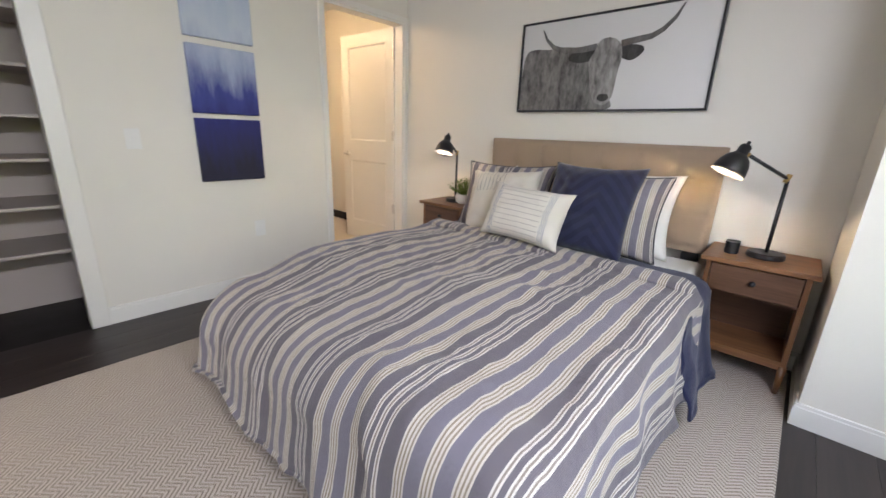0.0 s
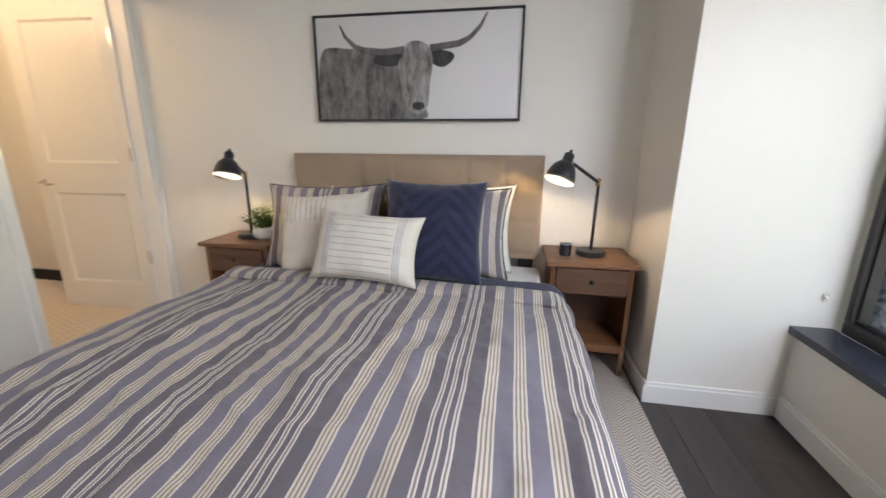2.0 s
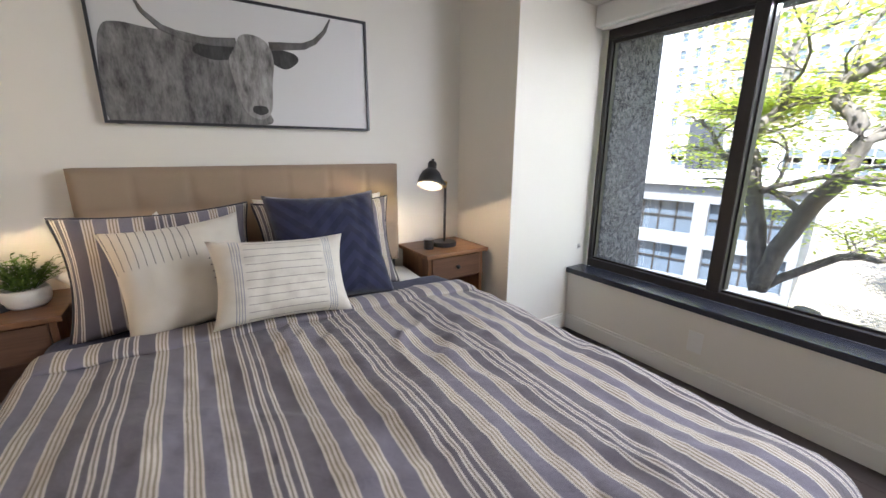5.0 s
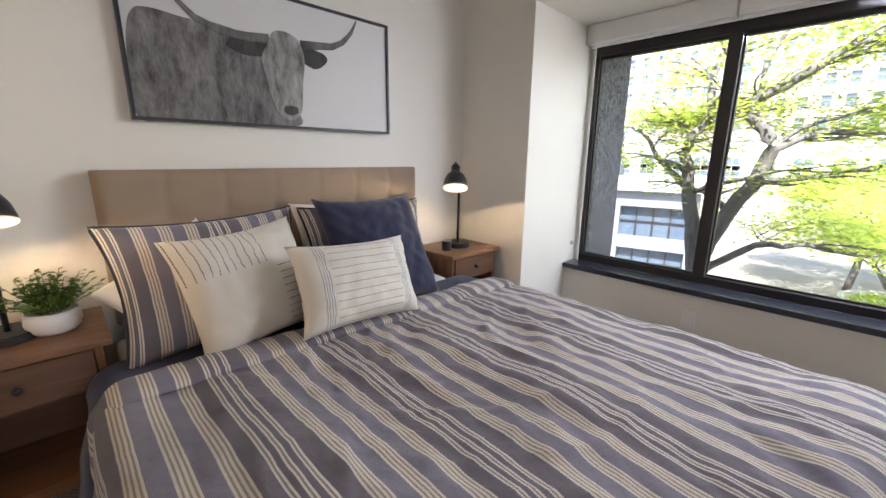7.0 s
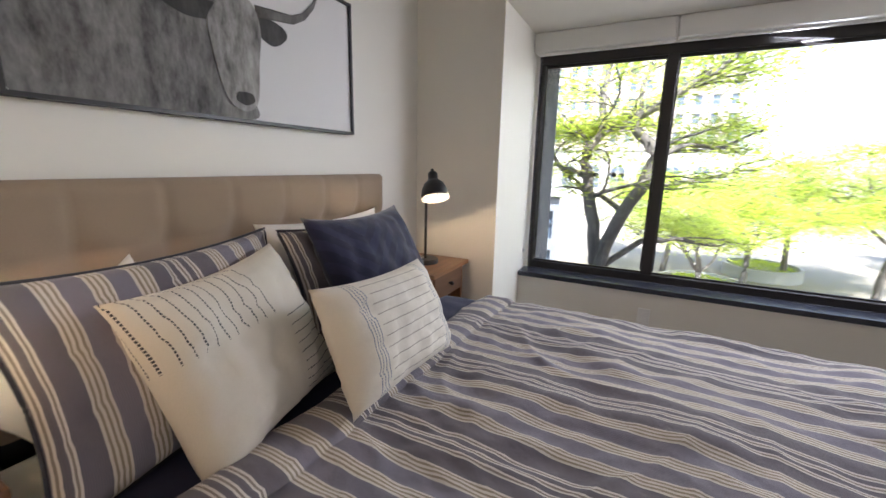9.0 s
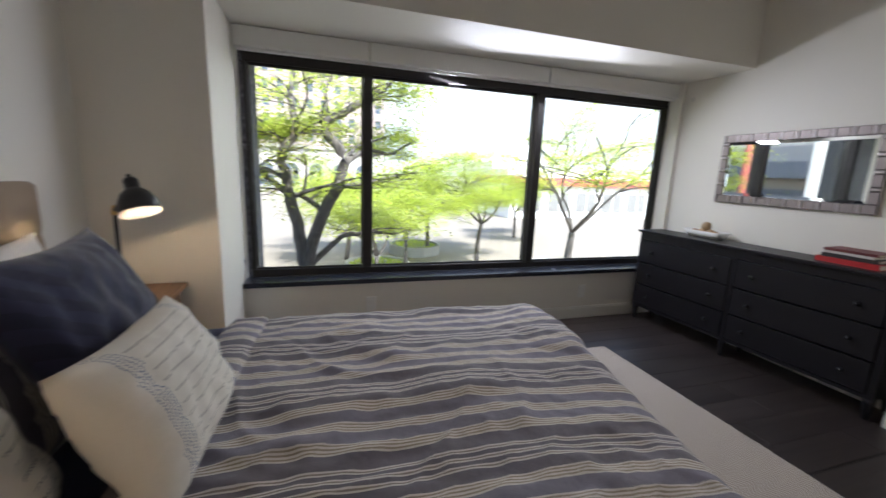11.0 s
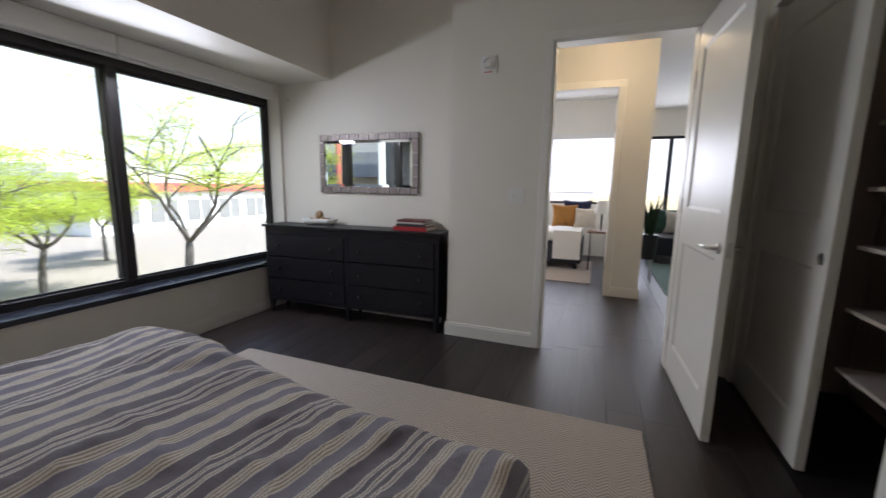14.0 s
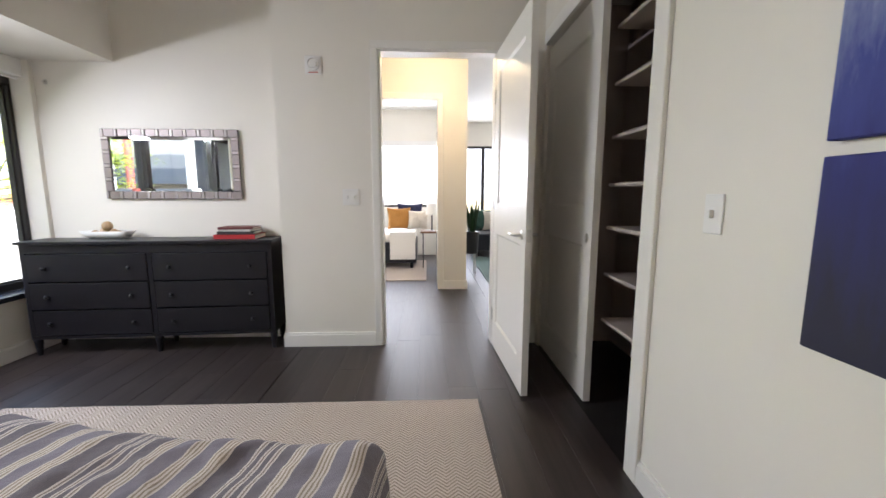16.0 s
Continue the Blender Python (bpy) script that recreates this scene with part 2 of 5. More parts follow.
# navy cotton with a broad tonal zigzag
n = Nodes("zigzag_cotton")
u, v, _ = n.split(n.uv())
zz = n.math("FRACT", n.math("DIVIDE", n.math("ADD", n.math("ADD", v, 2.0), n.math("PINGPONG", n.math("ADD", u, 1.0), 0.18)), 0.085))
f = n.math("LESS_THAN", zz, 0.5)
wv = n.noise(n.scale(n.uv(), (600, 600, 1)), 1.0, 2.0)
c = n.mix(f, rgb(0.018, 0.021, 0.055), rgb(0.0115, 0.013, 0.036))
c = n.mix(n.math("MULTIPLY", wv, 0.3), c, rgb(0.026, 0.03, 0.07))
n.bump(n.math("ADD", n.math("MULTIPLY", f, 0.4), n.noise(n.uv(), 24.0, 4.0)), 0.35, 0.004)
M["navy_zigzag"] = n.done(c, 0.8, spec=0.25, sheen=0.3)

# ombre canvases: pale mist above, navy below, in one run over all three
n = Nodes("ombre_canvas")
p = n.world_pos()
_, _, z = n.split(p)
drip = n.noise(n.scale(p, (6, 7, 1.6)), 1.0, 6.0, 0.7)
f = n.math("ADD", n.add("ShaderNodeMapRange", {0: z, 1: 0.83, 2: 2.13}), n.math("MULTIPLY", n.math("SUBTRACT", drip, 0.5), 0.42))
c = n.ramp(f, [(0.05, rgb(0.018, 0.018, 0.040)), (0.30, rgb(0.022, 0.026, 0.16)), (0.44, rgb(0.045, 0.06, 0.26)), (0.58, rgb(0.34, 0.39, 0.55)), (0.74, rgb(0.52, 0.57, 0.66)), (0.95, rgb(0.40, 0.48, 0.62))])
n.bump(n.noise(p, 500.0, 2.0), 0.2, 0.001)
M["ombre"] = n.done(c, 0.75)

n = Nodes("grey_canvas")
x, y, z = n.split(n.world_pos())
f = n.add("ShaderNodeMapRange", {0: x, 1: -0.6, 2: 0.62})
M["canvas_grey"] = n.done(n.mix(f, rgb(0.60, 0.59, 0.58), rgb(0.70, 0.69, 0.69)), 0.7)
# streaked grey of the picture's shapes
for key, a, b in (("shape_dark", 0.026, 0.27), ("shape_mid", 0.075, 0.42), ("shape_horn", 0.07, 0.20), ("shape_ear", 0.012, 0.07)):
    n = Nodes("picture_grey")
    p = n.world_pos()
    s = n.noise(n.scale(p, (24, 1, 8)), 1.0, 6.0, 0.72)
    big = n.noise(n.scale(p, (7, 1, 6)), 1.0, 3.0)
    f = n.math("ADD", n.math("MULTIPLY", s, 0.75), n.math("MULTIPLY", big, 0.25))
    M[key] = n.done(n.ramp(f, [(0.35, rgb(a, a * 0.94, a * 0.9)), (0.66, rgb(b, b * 0.96, b * 0.93))]), 0.7)

M["redmark"] = paint("red_mark", (0.45, 0.12, 0.08), 0.5)
M["tile_pale"] = metal("pale_metal_tile", (0.36, 0.325, 0.31), 0.5)
M["tile_dark"] = metal("rosy_metal_tile", (0.25, 0.215, 0.205), 0.5)
M["ceramic"] = paint("white_ceramic", (0.74, 0.73, 0.70), 0.3, 0.03)
M["palewood"] = wood("pale_wood", (0.32, 0.20, 0.10), (0.52, 0.36, 0.20), 2)
M["book_red"] = paint("red_cover", (0.42, 0.018, 0.02), 0.45)
M["book_black"] = paint("black_cover", (0.03, 0.025, 0.025), 0.45)
M["book_white"] = paint("white_cover", (0.62, 0.60, 0.56), 0.5)
M["book_maroon"] = paint("maroon_cover", (0.14, 0.03, 0.03), 0.5)
M["paper"] = paint("book_pages", (0.66, 0.61, 0.52), 0.9)
M["grout"] = paint("tile_grout", (0.30, 0.24, 0.17), 0.8)
M["mosaic"] = paint("mosaic_tile", (0.66, 0.56, 0.42), 0.4, 0.1)


def leafy(name, a, b, glowthrough=0.5):
    n = Nodes(name)
    rnd = n.t.nodes.new("ShaderNodeNewGeometry").outputs["Random Per Island"]
    c = n.mix(rnd, rgb(*a), rgb(*b))
    n.done(c, 0.55, spec=0.2)
    tl = n.add("ShaderNodeBsdfTranslucent", {0: n.mix(0.5, c, rgb(*b))})
    mx = n.add("ShaderNodeMixShader", (glowthrough, n.b.outputs[0], tl))
    n.t.links.new(mx, n.out.inputs[0])
    return n.m


M["leaf"] = leafy("plant_leaf", (0.045, 0.10, 0.018), (0.16, 0.24, 0.05), 0.3)
M["leaf_dark"] = leafy("dark_plant_leaf", (0.008, 0.02, 0.008), (0.02, 0.045, 0.016), 0.15)
M["treeleaf"] = leafy("tree_leaf", (0.27, 0.39, 0.035), (0.54, 0.59, 0.10), 0.55)
n = Nodes("tree_bark")
p = n.coords()
f = n.noise(n.scale(p, (9, 9, 2)), 2.0, 5.0, 0.7)
n.bump(f, 0.8, 0.02)
M["bark"] = n.done(n.ramp(f, [(0.3, rgb(0.05, 0.042, 0.038)), (0.7, rgb(0.17, 0.15, 0.135))]), 0.9)
n = Nodes("pebble_concrete")
p = n.coords()
f = n.noise(p, 46.0, 5.0, 0.8)
n.bump(f, 1.0, 0.02)
M["pebble"] = n.done(n.ramp(f, [(0.40, rgb(0.02, 0.02, 0.026)), (0.50, rgb(0.085, 0.085, 0.10)), (0.60, rgb(0.26, 0.255, 0.275))]), 0.9)
# Wing tones darkened in colour, as no tower is built to shade it.
M["wing_wall"] = paint("shaded_wing_concrete", (0.085, 0.09, 0.105), 0.8, 0.15, 30.0, 0.3)
M["wing_light"] = paint("wing_trim", (0.20, 0.195, 0.185), 0.7, 0.1, 30.0, 0.2)
M["wing_glass"] = paint("wing_dark_glass", (0.05, 0.06, 0.085), 0.2, 0.2, 3.0, 0.02)
M["concrete"] = paint("pale_concrete", (0.30, 0.29, 0.275), 0.85, 0.12, 20.0, 0.3)
# Dark blue-grey puts the host building's shadow into the pavilion's colour.
M["precast"] = paint("shade_grey_precast", (0.15, 0.155, 0.17), 0.85, 0.12, 20.0, 0.3)
M["paving"] = paint("plaza_paving", (0.215, 0.185, 0.15), 0.85, 0.2, 6.0, 0.2)
M["brick"] = paint("pink_brick", (0.34, 0.275, 0.245), 0.85, 0.12, 30.0, 0.3)
M["stone"] = paint("white_stone", (0.38, 0.355, 0.32), 0.8, 0.08, 10.0, 0.2)
M["darkglass"] = paint("dark_window_glass", (0.07, 0.09, 0.12), 0.12, 0.2, 3.0, 0.0)
M["whiteroof"] = paint("white_roof", (0.72, 0.71, 0.69), 0.7)
M["redroof"] = paint("red_band", (0.42, 0.10, 0.085), 0.6)
M["greenwool"] = cloth("green_wool", (0.05, 0.11, 0.085))
M["charcoal"] = cloth("charcoal_fabric", (0.03, 0.032, 0.04))
M["ochre"] = cloth("ochre_fabric", (0.42, 0.20, 0.05))

# herringbone rug
n = Nodes("herringbone_wool")
x, y, _ = n.split(n.world_pos())
tri = n.math("PINGPONG", x, 0.042)
h = n.math("FRACT", n.math("DIVIDE", n.math("ADD", y, n.math("MULTIPLY", tri, 0.9)), 0.019))
dots = n.noise(n.world_pos(), 260.0, 2.0)
f = n.math("MULTIPLY", n.math("LESS_THAN", h, 0.40), n.math("GREATER_THAN", dots, 0.36))
c = n.mix(f, rgb(0.52, 0.45, 0.385), rgb(0.21, 0.165, 0.135))
c = n.mix(n.math("MULTIPLY", n.noise(n.world_pos(), 3.0, 4.0), 0.35), c, rgb(0.40, 0.335, 0.275))
n.bump(n.math("ADD", n.math("PINGPONG", h, 0.5), n.math("MULTIPLY", dots, 0.6)), 0.6, 0.004)
M["rug"] = n.done(c, 0.95, spec=0.1, sheen=0.2)

# ---- building helpers ----
WORLD = {}


def thing(name, label, category, at=(0, 0, 0), group="", kind="", turn=0.0):
    ob = new(name)
    ob.empty_display_size = 0.1
    ob.location = at
    ob.rotation_euler = (0, 0, radians(turn))
    WORLD[ob] = Matrix.Translation(at) @ Matrix.Rotation(radians(turn), 4, 'Z')
    return tagged(ob, label, category, group, kind)


def part(name, bm, material, parent=None, label="", smooth=False, local=False, kind=""):
    """Links a bmesh as one mesh object under a thing or a part. local: the mesh is in the thing's own axes."""
    if parent is not None and not local:
        bm.transform(WORLD[parent].inverted())
    me = bpy.data.meshes.new(name)
    bm.normal_update()
    bm.to_mesh(me)
    bm.free()
    for m in (material if isinstance(material, (list, tuple)) else [material]):
        me.materials.append(M[m])
    if smooth:
        me.polygons.foreach_set("use_smooth", [True] * len(me.polygons))
    ob = new(name, me)
    if parent is not None:
        ob.parent = parent
        WORLD[ob] = WORLD[parent]
    else:
        WORLD[ob] = Matrix.Identity(4)
    return tagged(ob, label, kind=kind)


def box(x0, x1, y0, y1, z0, z1, bm=None, bevel=0.0, seg=2):
    bm = bm or bmesh.new()
    r = bmesh.ops.create_cube(bm, size=1.0)
    m = Matrix.Translation(((x0 + x1) / 2, (y0 + y1) / 2, (z0 + z1) / 2)) @ Matrix.Diagonal((abs(x1 - x0), abs(y1 - y0), abs(z1 - z0), 1))
    bmesh.ops.transform(bm, matrix=m, verts=r["verts"])
    if bevel:
        edges = list({e for v in r["verts"] for e in v.link_edges})
        bmesh.ops.bevel(bm, geom=edges, offset=bevel, segments=seg, affect='EDGES', profile=0.7)
    return bm


def cyl(p, q, r0, r1=None, seg=20, bm=None, caps=True):
    """A tapered rod from p to q."""
    bm = bm or bmesh.new()
    p, q = Vector(p), Vector(q)
    d = q - p
    m = Matrix.Translation((p + q) / 2) @ d.to_track_quat('Z', 'Y').to_matrix().to_4x4()
    bmesh.ops.create_cone(bm, cap_ends=caps, segments=seg, radius1=r0, radius2=r0 if r1 is None else r1, depth=d.length, matrix=m)
    return bm


def lathe(profile, at=(0, 0, 0), seg=32, bm=None, tilt=None):
    """A turned body: (radius, height) pairs from bottom to top."""
    bm = bm or bmesh.new()
    rings = []
    for r, z in profile:
        rings.append([bm.verts.new((r * math.cos(2 * math.pi * k / seg), r * math.sin(2 * math.pi * k / seg), z)) for k in range(seg)])
    for a, b in zip(rings, rings[1:]):
        for k in range(seg):
            bm.faces.new((a[k], a[(k + 1) % seg], b[(k + 1) % seg], b[k]))
    for ring, flip in ((rings[0], True), (rings[-1], False)):
        if (ring[0].co.xy.length > 1e-4):
            bm.faces.new(list(reversed(ring)) if flip else ring)
    m = Matrix.Translation(at) @ (tilt.to_4x4() if tilt else Matrix.Identity(4))
    bmesh.ops.transform(bm, matrix=m, verts=[v for ring in rings for v in ring])
    return bm


def sphere(at, r, bm=None, sz=1.0, seg=16):
    bm = bm or bmesh.new()
    bmesh.ops.create_uvsphere(bm, u_segments=seg, v_segments=seg // 2 + 2, radius=r, matrix=Matrix.Translation(at) @ Matrix.Diagonal((1, 1, sz, 1)))
    return bm


def structure(name, bm, material, label, smooth=False):
    return tagged(part(name, bm, material, smooth=smooth), label, kind="structure")

# ---- setting ----
H = 2.80
CY = -0.565
SZ = 2.127
WX, EX = -1.865, 1.883
SY, AY = -4.0, -4.23
WIN = (-0.605, -4.195, 0.455, 1.995)

structure("wall_north", box(WX, 1.30, 0, 0.15, 0, H), "wall", "off-white painted wall behind the headboard")
structure("wall_column", box(1.30, 2.12, CY, 0.15, 0, H), "wall", "off-white boxed-in column beside the window")

bm = box(WX - 0.12, WX, -2.55, -0.875, 0, H)
box(WX - 0.12, WX, -0.875, -0.045, 2.135, H, bm)
box(WX - 0.12, WX, -0.045, 0.15, 0, H, bm)
box(WX - 0.12, WX, -3.94, -2.55, 2.19, H, bm)
box(WX - 0.12, WX, -4.12, -3.94, 0, H, bm)
structure("wall_west", bm, "wall", "off-white painted wall with bathroom and closet openings")

bm = box(-0.675, 0.06, SY - 0.12, SY, 0, H)
box(-1.53, -0.675, SY - 0.12, SY, 2.17, H, bm)
box(WX, -1.53, SY - 0.12, SY, 0, H, bm)
box(-0.07, 0.06, AY, SY - 0.12, 0, H, bm)
structure("wall_south", bm, "wall", "off-white painted wall with the bedroom doorway")
structure("wall_alcove", box(-0.07, 2.12, AY - 0.12, AY, 0, H), "wall", "off-white painted alcove wall behind the dresser")

bm = box(EX, 2.12, AY, CY, 0, 0.42)
box(1.99, 2.12, WIN[1], WIN[0], WIN[3], SZ, bm)
box(EX, 2.12, AY, WIN[1], 0.42, SZ, bm)
structure("wall_east", bm, "wall", "off-white painted wall below the wide window")
structure("soffit", box(1.30, 2.12, AY, CY, SZ, H), "wall", "dropped off-white plaster soffit over the window")
structure("ceiling", box(-0.07, 2.2, AY - 0.12, 0.15, H, H + 0.12, box(WX - 0.12, -0.07, -4.12, 0.15, H, H + 0.12)), "ceiling", "flat white painted ceiling")


def baseboard(runs):
    """Skirting along straight runs: start, end and the side that faces the room."""
    bm = bmesh.new()
    for (x0, y0), (x1, y1), (nx, ny) in runs:
        for t, z0, z1 in ((0.016, 0.0, 0.092), (0.011, 0.092, 0.108)):
            box(min(x0, x1) + min(0, nx * t), max(x0, x1) + max(0, nx * t), min(y0, y1) + min(0, ny * t), max(y0, y1) + max(0, ny * t), z0, z1, bm)
    return bm


structure("baseboard", baseboard([
    ((WX, 0), (1.30, 0), (0, -1)), ((1.30, 0), (1.30, CY - 0.016), (-1, 0)), ((1.30, CY), (EX, CY), (0, -1)),
    ((EX, CY - 0.016), (EX, AY), (-1, 0)), ((0.06, AY), (EX - 0.016, AY), (0, 1)), ((0.06, AY + 0.016), (0.06, SY + 0.016), (1, 0)),
    ((-0.62, SY), (0.06, SY), (0, 1)), ((WX, -2.46), (WX, -0.93), (1, 0))]), "trim", "white painted baseboard with a stepped top edge")


def casing(name, label, axis, fixed, side, a, b, top, w=0.06, d=0.014, legs=(True, True)):
    """A flat frame round an opening in the wall axis = fixed."""
    bm = bmesh.new()
    pieces = [(a - w if legs[0] else a, b + w if legs[1] else b, top, top + w)]
    if legs[0]:
        pieces.append((a - w, a, 0, top))
    if legs[1]:
        pieces.append((b, b + w, 0, top))
    for p, q, z0, z1 in pieces:
        lo, hi = sorted((fixed, fixed + side * d))
        if axis == "x":
            box(lo, hi, p, q, z0, z1, bm, 0.003, 1)
        else:
            box(p, q, lo, hi, z0, z1, bm, 0.003, 1)
    return structure(name, bm, "trim", label)


casing("trim", "white painted casing round the bedroom doorway", "y", SY, 1, -1.53, -0.675, 2.17, 0.055)
casing("trim", "white painted casing round the bathroom doorway", "x", WX, 1, -0.875, -0.045, 2.135, 0.044)
casing("trim", "white painted casing round the closet opening", "x", WX, 1, -3.94, -2.55, 2.19, 0.09, 0.02, (False, True))

# door linings
bm = box(-1.53, -1.515, SY - 0.12, SY, 0, 2.17)
box(-0.69, -0.675, SY - 0.12, SY, 0, 2.17, bm)
box(-1.515, -0.69, SY - 0.12, SY, 2.155, 2.17, bm)
structure("trim", bm, "trim", "white painted jamb of the bedroom doorway")
bm = box(WX - 0.12, WX, -0.875, -0.86, 0, 2.135)
box(WX - 0.12, WX, -0.06, -0.045, 0, 2.135, bm)
box(WX - 0.12, WX, -0.86, -0.06, 2.12, 2.135, bm)
structure("trim", bm, "trim", "white painted jamb of the bathroom doorway")

# window
win = thing("window_1", "wide three-pane window in a dark bronze frame", "window", (2.06, -2.27, WIN[2]), kind="structure")
f0, f1 = 2.02, 2.10
bm = box(f0, f1, WIN[1], WIN[0], WIN[2], WIN[2] + 0.055, None, 0.004, 1)
part("frame_bottom", bm, "bronze", win)
part("frame_top", box(f0, f1, WIN[1], WIN[0], WIN[3] - 0.06, WIN[3], None, 0.004, 1), "bronze", win)
for y in (WIN[0] - 0.014, WIN[1] + 0.014):
    part("frame_side", box(f0, f1, y - 0.014, y + 0.014, WIN[2] + 0.055, WIN[3] - 0.06, None, 0.004, 1), "bronze", win)
for y in (-1.428, -2.858):
    part("mullion", box(f0 - 0.012, f1 + 0.03, y - 0.033, y + 0.033, WIN[2] + 0.055, WIN[3] - 0.06, None, 0.004, 1), "bronze", win)
edges = (-0.633, -1.395), (-1.461, -2.825), (-2.891, -4.167)
for a, b in edges:
    # raised stop round each pane
    bm = box(2.045, 2.06, b, a, WIN[2] + 0.055, WIN[2] + 0.067)
    box(2.045, 2.06, b, a, WIN[3] - 0.08, WIN[3] - 0.06, bm)
    box(2.045, 2.06, a - 0.010, a, WIN[2] + 0.075, WIN[3] - 0.08, bm)
    box(2.045, 2.06, b, b + 0.010, WIN[2] + 0.075, WIN[3] - 0.08, bm)
    part("glazing_bead", bm, "bronze", win)
    p = part("pane", box(2.068, 2.074, b, a, WIN[2] + 0.055, WIN[3] - 0.06), "glass", win, "clear glass pane")
    p.visible_shadow = False
structure("window_sill", box(1.850, 2.02, AY + 0.002, CY - 0.002, 0.42, 0.456, None, 0.004, 2), "sill", "dark slate-grey window sill slab")
for a, b in ((CY - 0.004, -1.428), (-1.434, -2.858), (-2.864, AY + 0.004)):
    bl = thing("roller_blind", "white roller blind cassette, rolled up under the soffit", "blind", (1.96, (a + b) / 2, 2.0), group="blinds over the window")
    part("cassette", box(1.925, 2.02, b, a, 2.0, SZ - 0.002, None, 0.015, 3), "shade", bl)
    part("hem_bar", box(1.965, 1.985, b + 0.02, a - 0.02, 1.984, 2.002, None, 0.004, 1), "plastic", bl)
for y in (CY - 0.001, AY + 0.001):
    s = 1 if y < -1 else -1
    z = 0.595 if y > -1 else 1.98
    cx = 1.962 if y > -1 else 1.80
    k = thing("blind_clip", "small satin metal chain clip on the wall", "clip", (cx, y, z))
    part("clip_plate", box(cx - 0.012, cx + 0.012, min(y, y + s * 0.006), max(y, y + s * 0.006), z - 0.018, z + 0.018, None, 0.002, 1), "chrome", k)
    part("clip_stud", cyl((cx, y + s * 0.006, z), (cx, y + s * 0.02, z), 0.007), "chrome", k, smooth=False)

# ---- floor ----
floor = structure("floor", box(-4.8, 2.2, -9.9, 0.1, -0.12, -0.004), "joint", "dark brown wood-look plank floor")

# ---- rooms beyond ----
bm = box(-3.95, WX - 0.12, 0.35, 0.47, 0, 2.6)
box(-3.95, -3.83, -1.6, 0.35, 0, 2.6, bm)
box(-3.83, WX - 0.12, -1.6, -1.5, 0, 2.6, bm)
structure("wall_bathroom", bm, "wall", "off-white painted bathroom wall")
structure("ceiling_bathroom", box(-3.95, WX - 0.12, -1.6, 0.47, 2.6, 2.7), "ceiling", "white bathroom ceiling")
tiles = structure("floor_bathroom", box(-3.83, WX - 0.06, -1.5, 0.35, -0.05, 0.002), "grout", "cream mosaic tile floor in the bathroom")
bm = box(-3.83, -3.81, -1.5, 0.35, 0.002, 0.10)
box(-3.81, WX - 0.12, 0.333, 0.35, 0.002, 0.10, bm)
structure("baseboard_bathroom", bm, "black", "dark tile skirting in the bathroom")
lamp("bathroom_light", 'POINT', (-2.9, -0.9, 2.3), 3.4, (1.0, 0.68, 0.36), 0.12)

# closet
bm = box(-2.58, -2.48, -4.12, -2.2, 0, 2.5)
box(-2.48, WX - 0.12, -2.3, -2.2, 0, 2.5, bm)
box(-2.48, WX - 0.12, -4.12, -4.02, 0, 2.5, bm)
structure("wall_closet", bm, "closet", "closet wall with its unlit dimness in the paint colour")
structure("ceiling_closet", box(-2.58, WX - 0.12, -4.12, -2.2, 2.5, 2.6), "ceiling", "white closet ceiling")
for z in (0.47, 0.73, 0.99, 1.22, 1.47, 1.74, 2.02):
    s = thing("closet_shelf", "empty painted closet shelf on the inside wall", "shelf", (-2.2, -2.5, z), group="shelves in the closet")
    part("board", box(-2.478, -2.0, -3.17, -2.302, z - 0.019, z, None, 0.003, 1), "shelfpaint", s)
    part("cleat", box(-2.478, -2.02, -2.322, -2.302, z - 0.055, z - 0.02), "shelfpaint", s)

# hall, second bedroom and living room
HY, HC = -5.81, 2.70
bm = box(-1.50, -1.15, HY - 0.12, HY, 0, HC)
box(-1.15, -0.30, HY - 0.12, HY, 2.25, HC, bm)
box(-0.30, 0.90, HY - 0.12, HY, 0, HC, bm)
box(-1.50, -1.38, -8.72, HY - 0.12, 0, HC, bm)
box(0.80, 0.92, HY, AY - 0.12, 0, HC, bm)
box(-4.8, -4.68, -9.8, -4.12, 0, HC, bm)
box(-4.8, WX - 0.12, -4.13, -4.12, 0, HC, bm)
structure("wall_hall", bm, "hallwall", "off-white painted hallway wall")
structure("ceiling_hall", box(-0.07, 2.2, -9.9, AY - 0.12, HC, HC + 0.12, box(-4.8, -0.07, -9.9, -4.12, HC, HC + 0.12)), "ceiling", "white hallway ceiling")
casing("trim", "white painted casing round the second bedroom doorway", "y", HY, 1, -1.15, -0.30, 2.25, 0.07)
structure("baseboard_hall", baseboard([((-1.50, HY), (-1.22, HY), (0, 1)), ((-0.23, HY), (0.8, HY), (0, 1)), ((-1.50, HY + 0.016), (-1.50, -8.7), (-1, 0))]), "trim", "white painted hallway baseboard")
bm = box(-1.38, 2.0, -8.72, -8.60, 0, 0.92)
box(-1.38, 2.0, -8.72, -8.60, 2.12, HC, bm)
box(-1.38, -1.32, -8.72, -8.60, 0.92, 2.12, bm)
box(1.85, 2.0, -8.72, -8.60, 0.92, 2.12, bm)
box(2.0, 2.12, -8.72, HY, 0, HC, bm)
structure("wall_second_bedroom", bm, "wall", "off-white wall of the second bedroom")
bm = box(-4.68, -1.38, -9.92, -9.80, 0, 0.55)
box(-4.68, -1.38, -9.92, -9.80, 2.20, HC, bm)
box(-1.50, -1.38, -9.80, -8.72, 0, HC, bm)
structure("wall_living_room", bm, "wall", "off-white wall of the living room")
